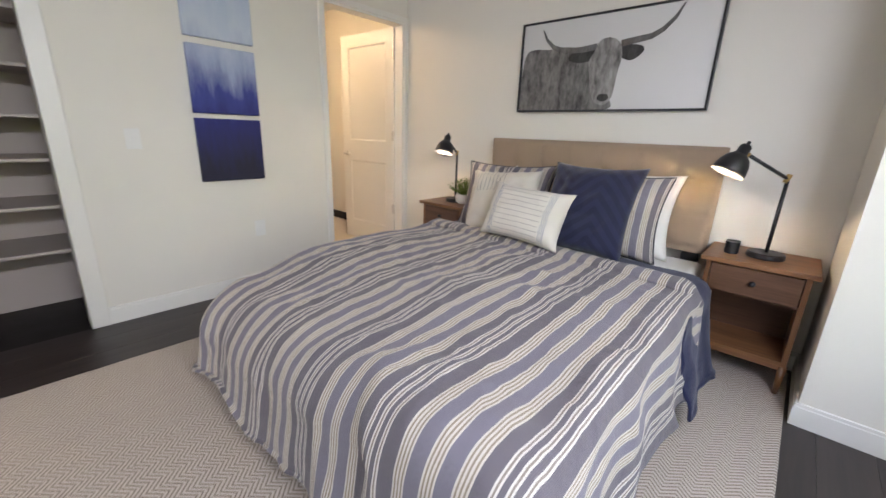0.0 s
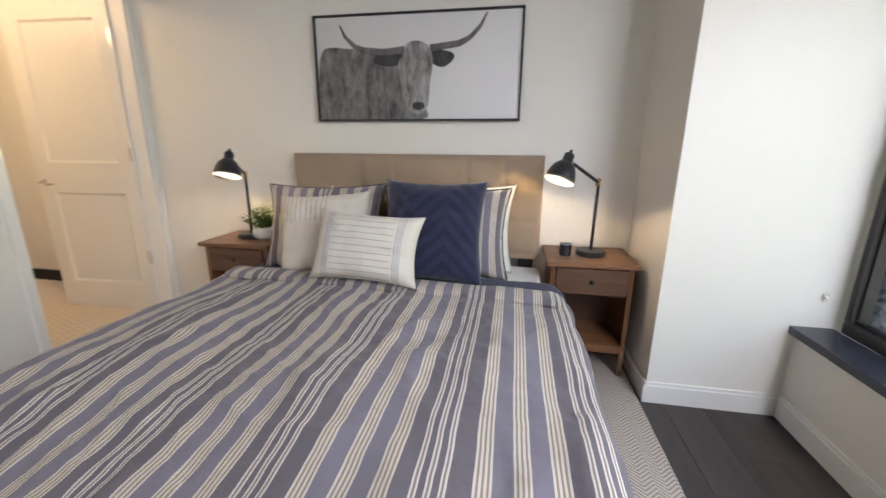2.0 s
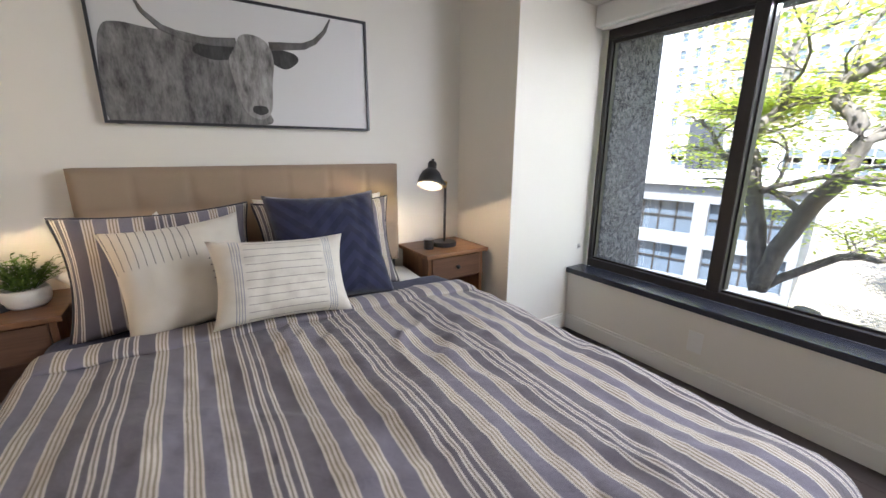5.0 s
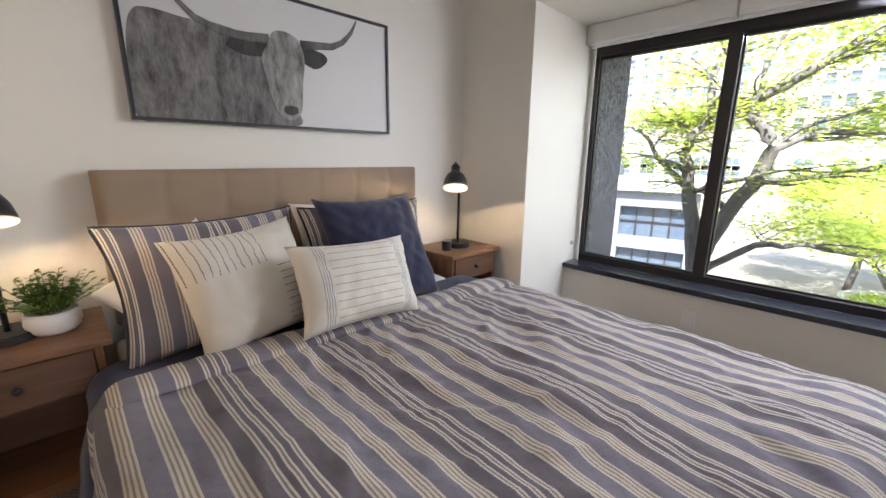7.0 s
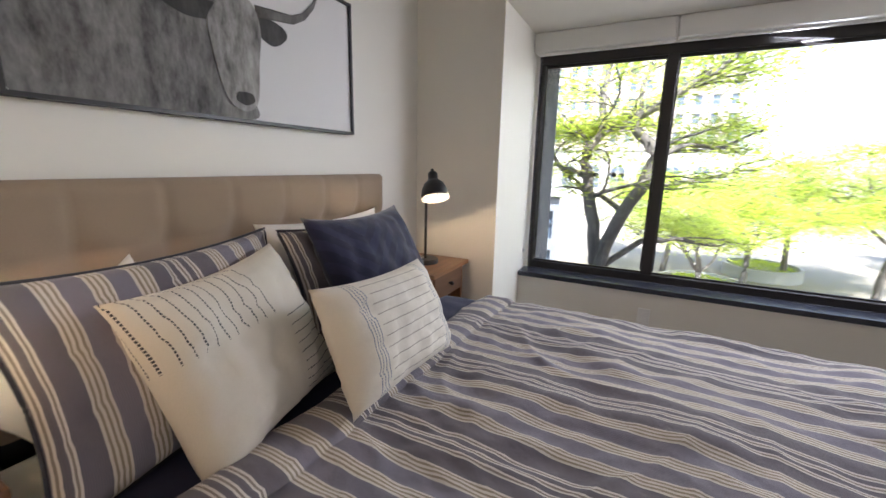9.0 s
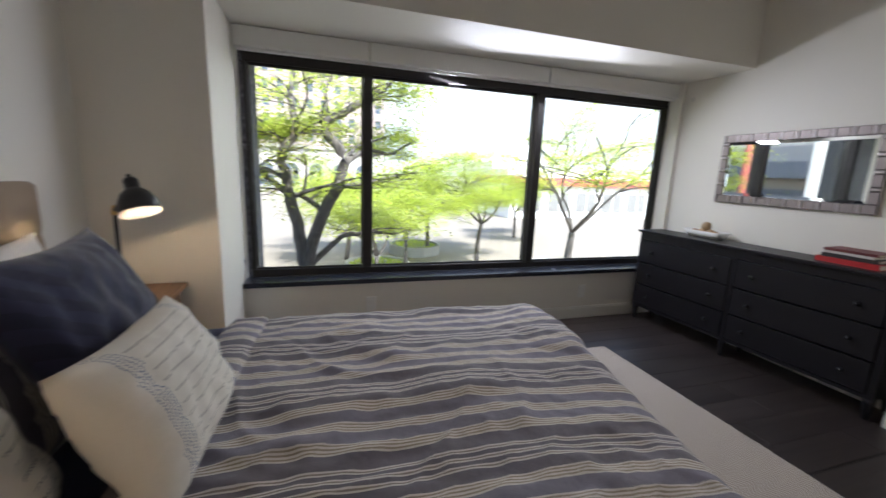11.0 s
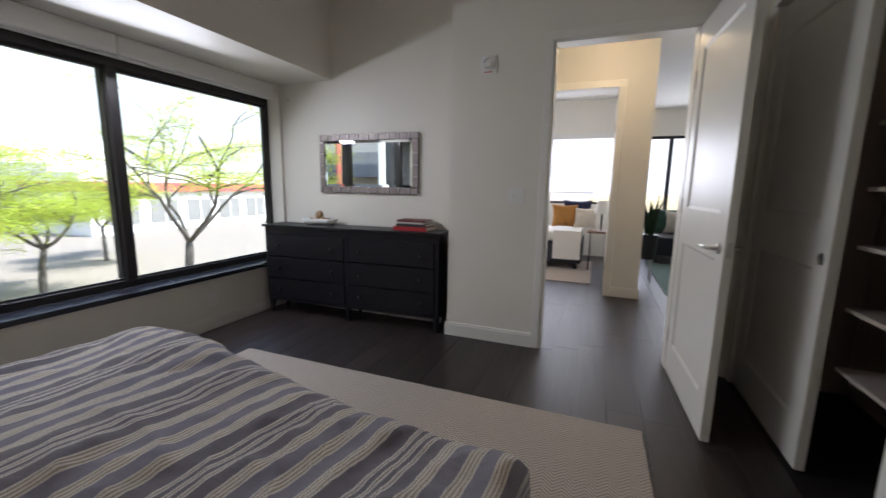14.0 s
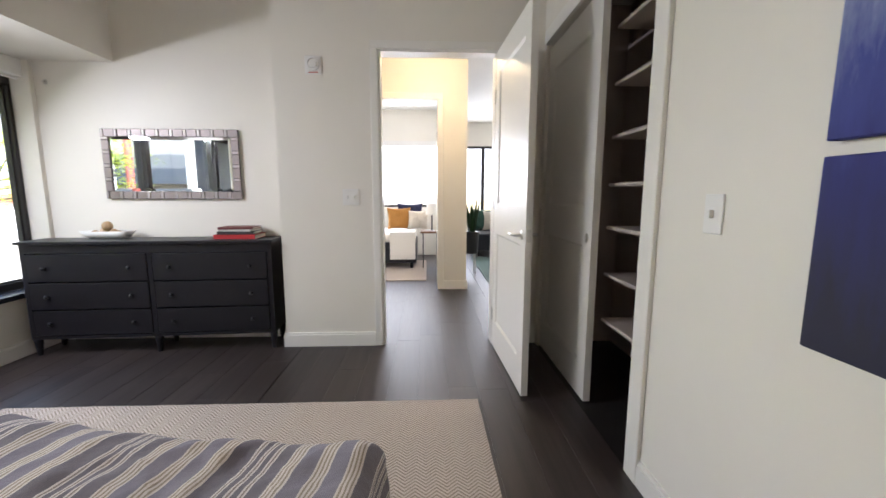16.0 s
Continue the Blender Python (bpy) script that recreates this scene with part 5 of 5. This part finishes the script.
for k in range(14):
    a = rng.uniform(0, 6.28)
    h = rng.uniform(0.3, 0.6)
    bx, by = -1.68 + 0.05 * math.cos(a), -6.8 + 0.05 * math.sin(a)
    w = Vector((-math.sin(a), math.cos(a), 0)) * 0.022
    p = Vector((bx, by, 0.6))
    m1 = p + Vector((0.04 * math.cos(a), 0.04 * math.sin(a), h * 0.6))
    tip = p + Vector((0.09 * math.cos(a), 0.09 * math.sin(a), h))
    bm.faces.new([bm.verts.new(q) for q in (p - w * 0.5, p + w * 0.5, m1 + w, tip, m1 - w)])
part("leaves", bm, "leaf_dark", stand, "upright blade leaves")
al2 = thing("floor_lamp", "arched black floor lamp in the living room", "lamp", (-2.9, -9.0, 0))
part("foot", lathe([(0.0, 0), (0.14, 0), (0.14, 0.03), (0.0, 0.03)], (-3.4, -8.0, 0.012), 24), "black", al2)
part("arch", tube([Vector((-3.4 + 0.9 * (1 - math.cos(t)), -8.0, 0.03 + 2.05 * math.sin(t) ** 0.6)) for t in [k * 1.9 / 20 for k in range(21)]], 0.009), "black", al2, smooth=True)

# ---- outside ----
GZ = -4.2
structure("ground", box(2.6, 900, -900, 900, GZ - 0.5, GZ), "paving", "pale paved plaza below the window")
# Emissive ring added behind everything: whitens the sky and lights the window side.
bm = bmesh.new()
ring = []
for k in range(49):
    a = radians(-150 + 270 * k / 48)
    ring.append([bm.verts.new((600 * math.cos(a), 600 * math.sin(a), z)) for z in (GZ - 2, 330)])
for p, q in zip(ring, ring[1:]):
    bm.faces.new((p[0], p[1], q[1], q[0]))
structure("backdrop", bm, "haze", "added glowing screen standing in for the white sky")
col = thing("building_column", "rough grey pebble-finished concrete column outside", "column", (2.6, -0.2, GZ), kind="structure")
part("shaft", box(2.125, 2.66, CY - 0.04, 0.30, GZ, 3.4, None, 0.02, 1), "pebble", col)
# the next wing of the same building, seen only in the mirror
wing = thing("building_wing", "ribbed building wing in grey darkened for shade, with dark bands of glass", "building", (3.8, 3.4, GZ))
part("wall", box(2.7, 4.9, 3.0, 4.0, GZ, 7.0), "wing_wall", wing)
for z in (-2.6, 0.3, 3.2):
    part("glass_band", box(2.9, 4.6, 2.96, 2.996, z, z + 1.5), "wing_glass", wing)
    part("ledge", box(2.7, 4.88, 2.88, 2.996, z - 0.16, z - 0.02), "wing_light", wing)
for x, w, key in ((2.9, 0.22, "wing_wall"), (3.35, 0.16, "wing_light"), (3.8, 0.3, "wing_wall"), (4.25, 0.10, "wing_light"), (4.72, 0.16, "whiteroof")):
    part("rib", box(x, x + w, 2.72, 2.87, GZ, 7.0, None, 0.01, 1), key, wing)
annex = thing("annex_building", "grey and tan annex with a blue-grey metal band", "building", (9.5, 9.4, GZ))
part("base", box(5.6, 15, 9.0, 12, GZ, 1.15), "wing_wall", annex)
part("wall", box(5.6, 15, 9.1, 12, 1.15, 1.55), "paving", annex, "tan wall strip")
part("metal_band", box(5.4, 15, 8.8, 12, 1.55, 2.15), "wing_glass", annex, "blue-grey metal band")
part("metal_band", box(5.4, 15, 8.9, 12, 2.15, 2.7), "precast", annex, "blue-grey metal band")
part("upper_wall", box(5.6, 15, 9.6, 12, 2.7, 9.0), "concrete", annex, "pale upper wall")
mast = thing("steel_mast", "slender red painted steel mast on a square foot", "mast", (6.28, 2.8, GZ))
part("shaft", cyl((6.28, 2.8, GZ + 0.1), (6.28, 2.8, 7.5), 0.09, 0.075), "redroof", mast, smooth=True)
part("foot", box(6.08, 6.48, 2.6, 3.0, GZ, GZ + 0.12, None, 0.01, 1), "concrete", mast)
structure("facade_spandrel", box(2.125, 2.30, -4.8, CY - 0.042, GZ, 0.40), "pebble", "grey pebble-finished concrete below the window")
structure("facade_lintel", box(2.125, 2.66, -4.8, CY - 0.042, 2.05, 3.4), "pebble", "dark concrete lintel above the window")


def facade(name, label, category, at, along, width, height, depth, bay, storey, win_w, win_h, wall_mat, z_first, arch=0.0):
    """A box building whose front runs along a direction from one corner, with windows set into it."""
    a = Vector(along).normalized()
    nrm = Vector((a.y, -a.x, 0))
    b = thing(name, label, category, at)
    m = Matrix(((a.x, nrm.x, 0, at[0]), (a.y, nrm.y, 0, at[1]), (0, 0, 1, at[2]), (0, 0, 0, 1)))

    def place(bm):
        bm.transform(m)
        bmesh.ops.recalc_face_normals(bm, faces=bm.faces[:])
        return bm
    wall = part("wall", place(box(0, width, -depth, -0.35, 0, height)), wall_mat, b)
    # piers and bands stand proud and leave the windows sunk
    cols, rows = int(width / bay), int((height - z_first) / storey)
    bm = bmesh.new()
    for c in range(cols + 1):
        x = c * bay
        w = (bay - win_w) / 2
        box(max(0, x - w), min(width, x + w), -0.35, 0, 0, height, bm)
    for r in range(rows + 1):
        z0 = 0 if r == 0 else z_first + (r - 1) * storey + win_h
        z1 = z_first + r * storey if r < rows else height
        for c in range(cols):
            x = c * bay + (bay - win_w) / 2
            box(x, x + win_w, -0.35, -0.004, z0, z1, bm)
    part("piers", place(bm), wall_mat, b)
    return b, place, cols, rows


def windows(b, place, cols, rows, bay, storey, win_w, win_h, z_first, bars=1, bar_mat="stone"):
    for c in range(cols):
        for r in range(rows):
            x = c * bay + (bay - win_w) / 2
            z = z_first + r * storey
            bm = box(x, x + win_w, -0.34, -0.30, z, z + win_h)
            w = part("window", place(bm), "darkglass", b)
            bm = box(x, x + win_w, -0.30, -0.24, z + win_h * 0.48, z + win_h * 0.52)
            for k in range(bars):
                xx = x + win_w * (k + 1) / (bars + 1)
                box(xx - 0.03, xx + 0.03, -0.30, -0.24, z, z + win_h, bm)
            part("sash", place(bm), bar_mat, w)


args = dict(bay=3.0, storey=3.5, win_w=1.3, win_h=1.9)
b, place, cols, rows = facade("tall_building", "tall pink-brick building with rows of sash windows", "building", (95, 50, GZ), (0, -1, 0), 66, 62, 24, wall_mat="brick", z_first=11, **args)
windows(b, place, cols, 12, args["bay"], args["storey"], args["win_w"], args["win_h"], 11, 0)
part("stone_base", place(box(0, 66, 0, 0.5, 0, 9.3)), "stone", b, "white stone base")
part("cornice", place(box(-0.3, 66.3, 0, 0.9, 9.3, 9.9)), "stone", b, "projecting stone cornice")
for c in range(12):
    x = 2.2 + c * 5.2
    bm = box(x, x + 3.0, 0.48, 0.56, 1.2, 4.6)
    cyl((x + 1.5, 0.48, 4.6), (x + 1.5, 0.56, 4.6), 1.5, seg=24, bm=bm)
    w = part("arched_window", place(bm), "darkglass", b)
    bm = box(x + 1.44, x + 1.56, 0.56, 0.64, 1.2, 6.0)
    for z in (2.3, 3.4, 4.5):
        box(x, x + 3.0, 0.56, 0.62, z - 0.05, z + 0.05, bm)
    part("glazing_bars", place(bm), "stone", w)

args = dict(bay=3.0, storey=1.75, win_w=2.5, win_h=1.25)
b, place, cols, rows = facade("pavilion", "low concrete pavilion with dark window bays", "building", (12.7, 19.5, GZ), (0.22, -1, 0), 18, 4.2, 12, wall_mat="precast", z_first=0.55, **args)
windows(b, place, cols, 2, args["bay"], args["storey"], args["win_w"], args["win_h"], 0.55, 3, "bronze")
part("parapet", place(box(-0.3, 18.3, -12.2, 0.25, 4.2, 4.45)), "concrete", b, "pale roof edge")
art = thing("plaza_sculpture", "dark angular steel slabs standing on the plaza", "sculpture", (25, 9.0, GZ))
part("slab", box(24.4, 25.6, 9.1, 9.9, GZ, 2.9), "sill", art)
bm = box(24.4, 25.4, 7.9, 8.5, GZ, 2.8)
bm.transform(Matrix.Translation((25, 8.2, GZ)) @ Matrix.Rotation(-0.09, 4, 'X') @ Matrix.Translation((-25, -8.2, -GZ)))
part("slab", bm, "sill", art)

far = thing("far_building", "long white low building with a red roof band", "building", (44, -34, GZ))
part("wall", box(44, 56, -64, -24, GZ, GZ + 4.3), "whiteroof", far)
part("red_band", box(43.5, 56, -64, -24, GZ + 4.3, GZ + 5.3), "redroof", far, "red fascia band")
part("roof", box(45, 56, -64, -24, GZ + 5.3, GZ + 6.2), "whiteroof", far)
for k in range(9):
    w = part("window", box(43.9, 44.0, -62 + k * 4.2, -59.0 + k * 4.2, GZ + 1.0, GZ + 3.4), "wing_light", far)
    part("window_bar", box(43.84, 43.9, -60.56 + k * 4.2, -60.44 + k * 4.2, GZ + 1.0, GZ + 3.4), "whiteroof", w)
gb = thing("gabled_building", "pale building with a pitched roof and dark roof edge", "building", (60, -34, GZ))
bm = bmesh.new()
for x in (60, 74):
    for y, z in ((-40.5, GZ), (-40.5, 3.3), (-34.5, 7.1), (-28.5, 3.3), (-28.5, GZ)):
        bm.verts.new((x, y, z))
vv = bm.verts[:]
bm.faces.new(vv[:5])
bm.faces.new(vv[:4:-1])
for k in range(5):
    bm.faces.new((vv[k], vv[k + 5], vv[(k + 1) % 5 + 5], vv[(k + 1) % 5]))
bmesh.ops.recalc_face_normals(bm, faces=bm.faces[:])
part("wall", bm, "whiteroof", gb)
bm = box(59.6, 59.98, -3.75, 3.75, -0.16, 0.16)
bm.transform(Matrix.Translation((0, -37.6, 5.25)) @ Matrix.Rotation(math.atan2(3.8, 6.0), 4, 'X'))
part("verge_board", bm, "sill", gb, "dark sloping roof edge")


def tree(at, height, spread, seed, trunk, fork, clumps, per=14, leaf=0.10, lean=(0, 0), boughs=5, guides=(), bounds=None, tuft=0.22):
    """A spreading tree: a trunk that forks into crooked limbs, twigs, and small leaves in loose flat sprays.
    guides: courses of main limbs; without them the limbs grow by chance."""
    rng = random.Random(seed)
    t = thing("tree", "spreading tree in fresh light-green leaf", "tree", at, group="trees on the plaza")
    wood_bm, twig_bm, tips = bmesh.new(), bmesh.new(), []

    def limb(p, d, length, r, level):
        n = 7 if level < 2 else 5
        pts, rs = [p.copy()], [r]
        q, dirn = p.copy(), d.normalized()
        for k in range(n):
            dirn = (dirn + Vector((rng.uniform(-1, 1), rng.uniform(-1, 1), rng.uniform(-0.5, 0.6))) * (0.34 if level else 0.10)).normalized()
            if level >= 2:
                dirn.z *= 0.72
                dirn.normalize()
            if bounds:
                e = q + dirn * length / n
                if e.x < bounds[0]:
                    dirn.x = abs(dirn.x)
                if e.y < bounds[1]:
                    dirn.y = abs(dirn.y)
                if e.y > bounds[2]:
                    dirn.y = -abs(dirn.y)
            q = q + dirn * length / n
            pts.append(q.copy())
            rs.append(r * (1 - (0.45 if level else 0.28) * (k + 1) / n))
        tube(pts, rs, seg=10 if level == 0 else 7 if level < 3 else 4, bm=wood_bm if level < 3 else twig_bm)
        if level >= 2:
            tips.extend(pts[2:])
        if level == 4 or (guides and level == 0):
            return
        kids = boughs if level == 0 else 4 if level == 1 else 3
        for k in range(kids):
            i = n if level == 0 else rng.randint(max(1, n - 4), n)
            if level == 0:
                ang = 2 * math.pi * (k + rng.uniform(-0.3, 0.3)) / kids
                nd = Vector((math.cos(ang) * spread, math.sin(ang) * spread, rng.uniform(0.55, 1.3)))
            else:
                nd = dirn + Vector((rng.uniform(-1, 1), rng.uniform(-1, 1), rng.uniform(-0.35, 0.5))) * 0.95
            limb(pts[i], nd, length * rng.uniform(0.55, 0.78) if level else height * rng.uniform(0.30, 0.42), rs[i] * rng.uniform(0.5, 0.7), level + 1)

    p = Vector(at)
    limb(p, Vector((lean[0], lean[1], 1)), fork, trunk, 0)
    for r0, r1, course in guides:
        pts = []
        course = [Vector(c) for c in course]
        m = len(course)
        for i in range(m - 1):
            p0, p1, p2, p3 = course[max(i - 1, 0)], course[i], course[i + 1], course[min(i + 2, m - 1)]
            for s in range(5):
                f = s / 5
                c = 0.5 * ((2 * p1) + (p2 - p0) * f + (2 * p0 - 5 * p1 + 4 * p2 - p3) * f * f + (3 * p1 - p0 - 3 * p2 + p3) * f ** 3)
                pts.append(c + Vector((rng.gauss(0, 0.012), rng.gauss(0, 0.012), rng.gauss(0, 0.012))))
        pts.append(course[-1])
        rs = [r0 + (r1 - r0) * k / (len(pts) - 1) for k in range(len(pts))]
        tube(pts, rs, seg=9, bm=wood_bm)
        for k in range(6, len(pts), 2):
            along = (pts[k] - pts[k - 1]).normalized()
            nd = along * 0.7 + Vector((rng.uniform(-0.5, 1), rng.uniform(-1, 1), rng.uniform(-0.3, 0.55)))
            limb(pts[k], nd, rng.uniform(0.55, 0.95), rs[k] * rng.uniform(0.32, 0.5), 2)
    part("trunk", wood_bm, "bark", t, smooth=True)
    part("twigs", twig_bm, "bark", t)
    me = bpy.data.meshes.new("crown")
    V, F = [], []
    for k in range(clumps):
        c0 = rng.choice(tips) + Vector((rng.gauss(0, tuft * 0.7), rng.gauss(0, tuft * 0.7), rng.gauss(0, tuft * 0.25)))
        for _ in range(rng.randint(per // 2, per)):
            c = c0 + Vector((rng.gauss(0, tuft), rng.gauss(0, tuft), rng.gauss(0, tuft * 0.28)))
            if c.x < 2.85:
                continue
            a = rng.uniform(0, 6.283)
            u = Vector((math.cos(a), math.sin(a), rng.uniform(-0.4, 0.4)))
            w = Vector((-math.sin(a), math.cos(a), rng.uniform(-0.6, 0.6))) * 0.42
            L = leaf * rng.uniform(0.6, 1.3)
            i = len(V)
            V += [c - u * L * 0.5, c + w * L * 0.5, c + u * L * 0.5, c - w * L * 0.5]
            F.append((i, i + 1, i + 2, i + 3))
    off = Vector(at)
    me.from_pydata([tuple(v - off) for v in V], [], F)
    me.materials.append(M["treeleaf"])
    ob = new("crown", me)
    ob.parent = t
    tagged(ob, "sprays of small yellow-green leaves")
    return t


# the nearest tree: two stems from a low fork, crooked limbs on each
fork_at = (4.4, -0.9, -0.1)
tree((4.5, -0.98, GZ), 7.0, 0.75, 21, 0.14, 4.12, 2600, 15, 0.064, (-0.025, 0.02), guides=(
    (0.088, 0.022, (fork_at, (4.35, -0.78, 0.7), (4.3, -0.65, 1.3), (4.35, -0.8, 1.7), (4.6, -0.75, 2.3), (4.9, -0.9, 3.1))),
    (0.042, 0.012, ((4.33, -0.72, 0.9), (4.5, -0.4, 1.15), (4.6, -0.1, 1.5), (4.7, 0.15, 1.65))),
    (0.092, 0.02, (fork_at, (4.35, -1.05, 0.5), (4.3, -1.4, 1.33), (4.4, -1.15, 1.75), (4.5, -1.6, 2.1), (4.7, -2.0, 2.4), (5.0, -2.5, 2.8))),
    (0.04, 0.012, ((4.3, -1.4, 1.33), (4.6, -1.7, 1.5), (4.9, -2.1, 1.5), (5.3, -2.5, 1.7))),
    (0.046, 0.013, (fork_at, (4.6, -1.3, 0.25), (4.9, -1.8, 0.35), (5.2, -2.2, 0.25), (5.5, -2.6, 0.3))),
    (0.032, 0.011, ((4.42, -1.2, 1.8), (4.7, -1.2, 2.3), (4.8, -1.5, 2.9)))), bounds=(3.5, -2.6, 0.35), tuft=0.16)
tree((12.8, -11.0, GZ), 11.5, 0.9, 8, 0.19, 3.2, 2200, 16, 0.10, (0.12, -0.1), 4, tuft=0.34)
tree((21.2, -10.4, GZ), 8.6, 1.05, 13, 0.16, 2.5, 1500, 16, 0.15, (0, 0.05), 5, tuft=0.42)
tree((24.0, -8.0, GZ), 8.2, 1.05, 17, 0.16, 2.4, 1500, 16, 0.15, (0, 0), 5, tuft=0.42)
tree((19.0, -5.4, GZ), 7.6, 1.05, 29, 0.15, 2.2, 1500, 16, 0.14, (0, 0), 5, tuft=0.42)
tree((23.0, -2.6, GZ), 7.6, 1.05, 31, 0.15, 2.3, 1300, 16, 0.16, (0, 0), 5, tuft=0.44)
tree((15.0, -3.3, GZ), 5.6, 1.0, 41, 0.13, 1.9, 900, 16, 0.12, (0, 0), 5, tuft=0.36)
tree((30.0, -17.5, GZ), 7.0, 1.05, 37, 0.15, 2.2, 1100, 16, 0.17, (0, 0), 5, tuft=0.44)
for x, y, r in ((24.6, -7.2, 1.7), (19.5, -4.0, 1.7), (17.5, -13.6, 1.8)):
    pl = thing("planter", "round pale concrete planter with low shrubs", "planter", (x, y, GZ), group="planters on the plaza")
    part("ring", lathe([(r, 0), (r, 0.62), (r - 0.16, 0.62), (r - 0.16, 0.45), (0, 0.45)], (x, y, GZ), 40), "concrete", pl)
    bm = bmesh.new()
    rng = random.Random(int(x * 10))
    for k in range(900):
        a, q = rng.uniform(0, 6.28), (r - 0.25) * math.sqrt(rng.random())
        c = Vector((x + q * math.cos(a), y + q * math.sin(a), GZ + 0.45 + rng.random() * 0.4 * (1.1 - q / r)))
        u = Vector((rng.uniform(-1, 1), rng.uniform(-1, 1), rng.uniform(-0.2, 1))).normalized() * 0.09
        w = u.cross(Vector((rng.random(), rng.random(), 1))).normalized() * 0.035
        bm.faces.new([bm.verts.new(v) for v in (c - u, c + w, c + u, c - w)])
    part("shrubs", bm, "treeleaf", pl)

# ---- floor pieces ----
plank = bmesh.new()
box(0.0006, 0.1794, 0.0006, 1.2194, -0.004, 0.0, plank, 0.0008, 1)
pm = bpy.data.meshes.new("plank")
plank.to_mesh(pm)
plank.free()
pm.materials.append(M["plank"])
rng = random.Random(2)


def planks(x0, x1, y0, y1, parent, skip=None):
    """Rows of staggered planks along y, cut to the room's edges by its walls."""
    x = x0
    while x < x1 - 0.01:
        y = y0 - rng.uniform(0, 1.2)
        while y < y1:
            if y + 1.2 > y0 and not (skip and skip(x, y)):
                a, b = max(y, y0), min(y + 1.22, y1)
                ob = new("plank", pm)
                ob.location = (x, a, 0)
                ob.scale = (min(1.0, (x1 - x) / 0.18), max(b - a, 0.02) / 1.22, 1)
                ob.parent = parent
            y += 1.22
        x += 0.18


planks(-1.86, -0.07, -9.3, -0.02, floor, lambda x, y: x > -0.95 and -2.75 < y < -1.5)
planks(-0.06, 1.88, -4.24, -0.02, floor, lambda x, y: x < 0.8 and -2.75 < y < -1.5)
planks(-0.06, 0.75, -5.75, -4.40, floor, lambda x, y: y + 1.22 > -4.26)
planks(-2.94, -1.88, -9.3, -4.12, floor, lambda x, y: y + 1.22 > -3.0)
bm = bmesh.new()
for i in range(34):
    for j in range(50):
        x, y = -1.99 - i * 0.053, 0.33 - j * 0.037 - (0.018 if i % 2 else 0)
        if y > -1.48 and x > -3.8:
            box(x - 0.049, x, y - 0.033, y, 0.002, 0.006, bm)
tagged(part("tile", bm, "mosaic", tiles), "small cream mosaic tiles", kind="stuff")
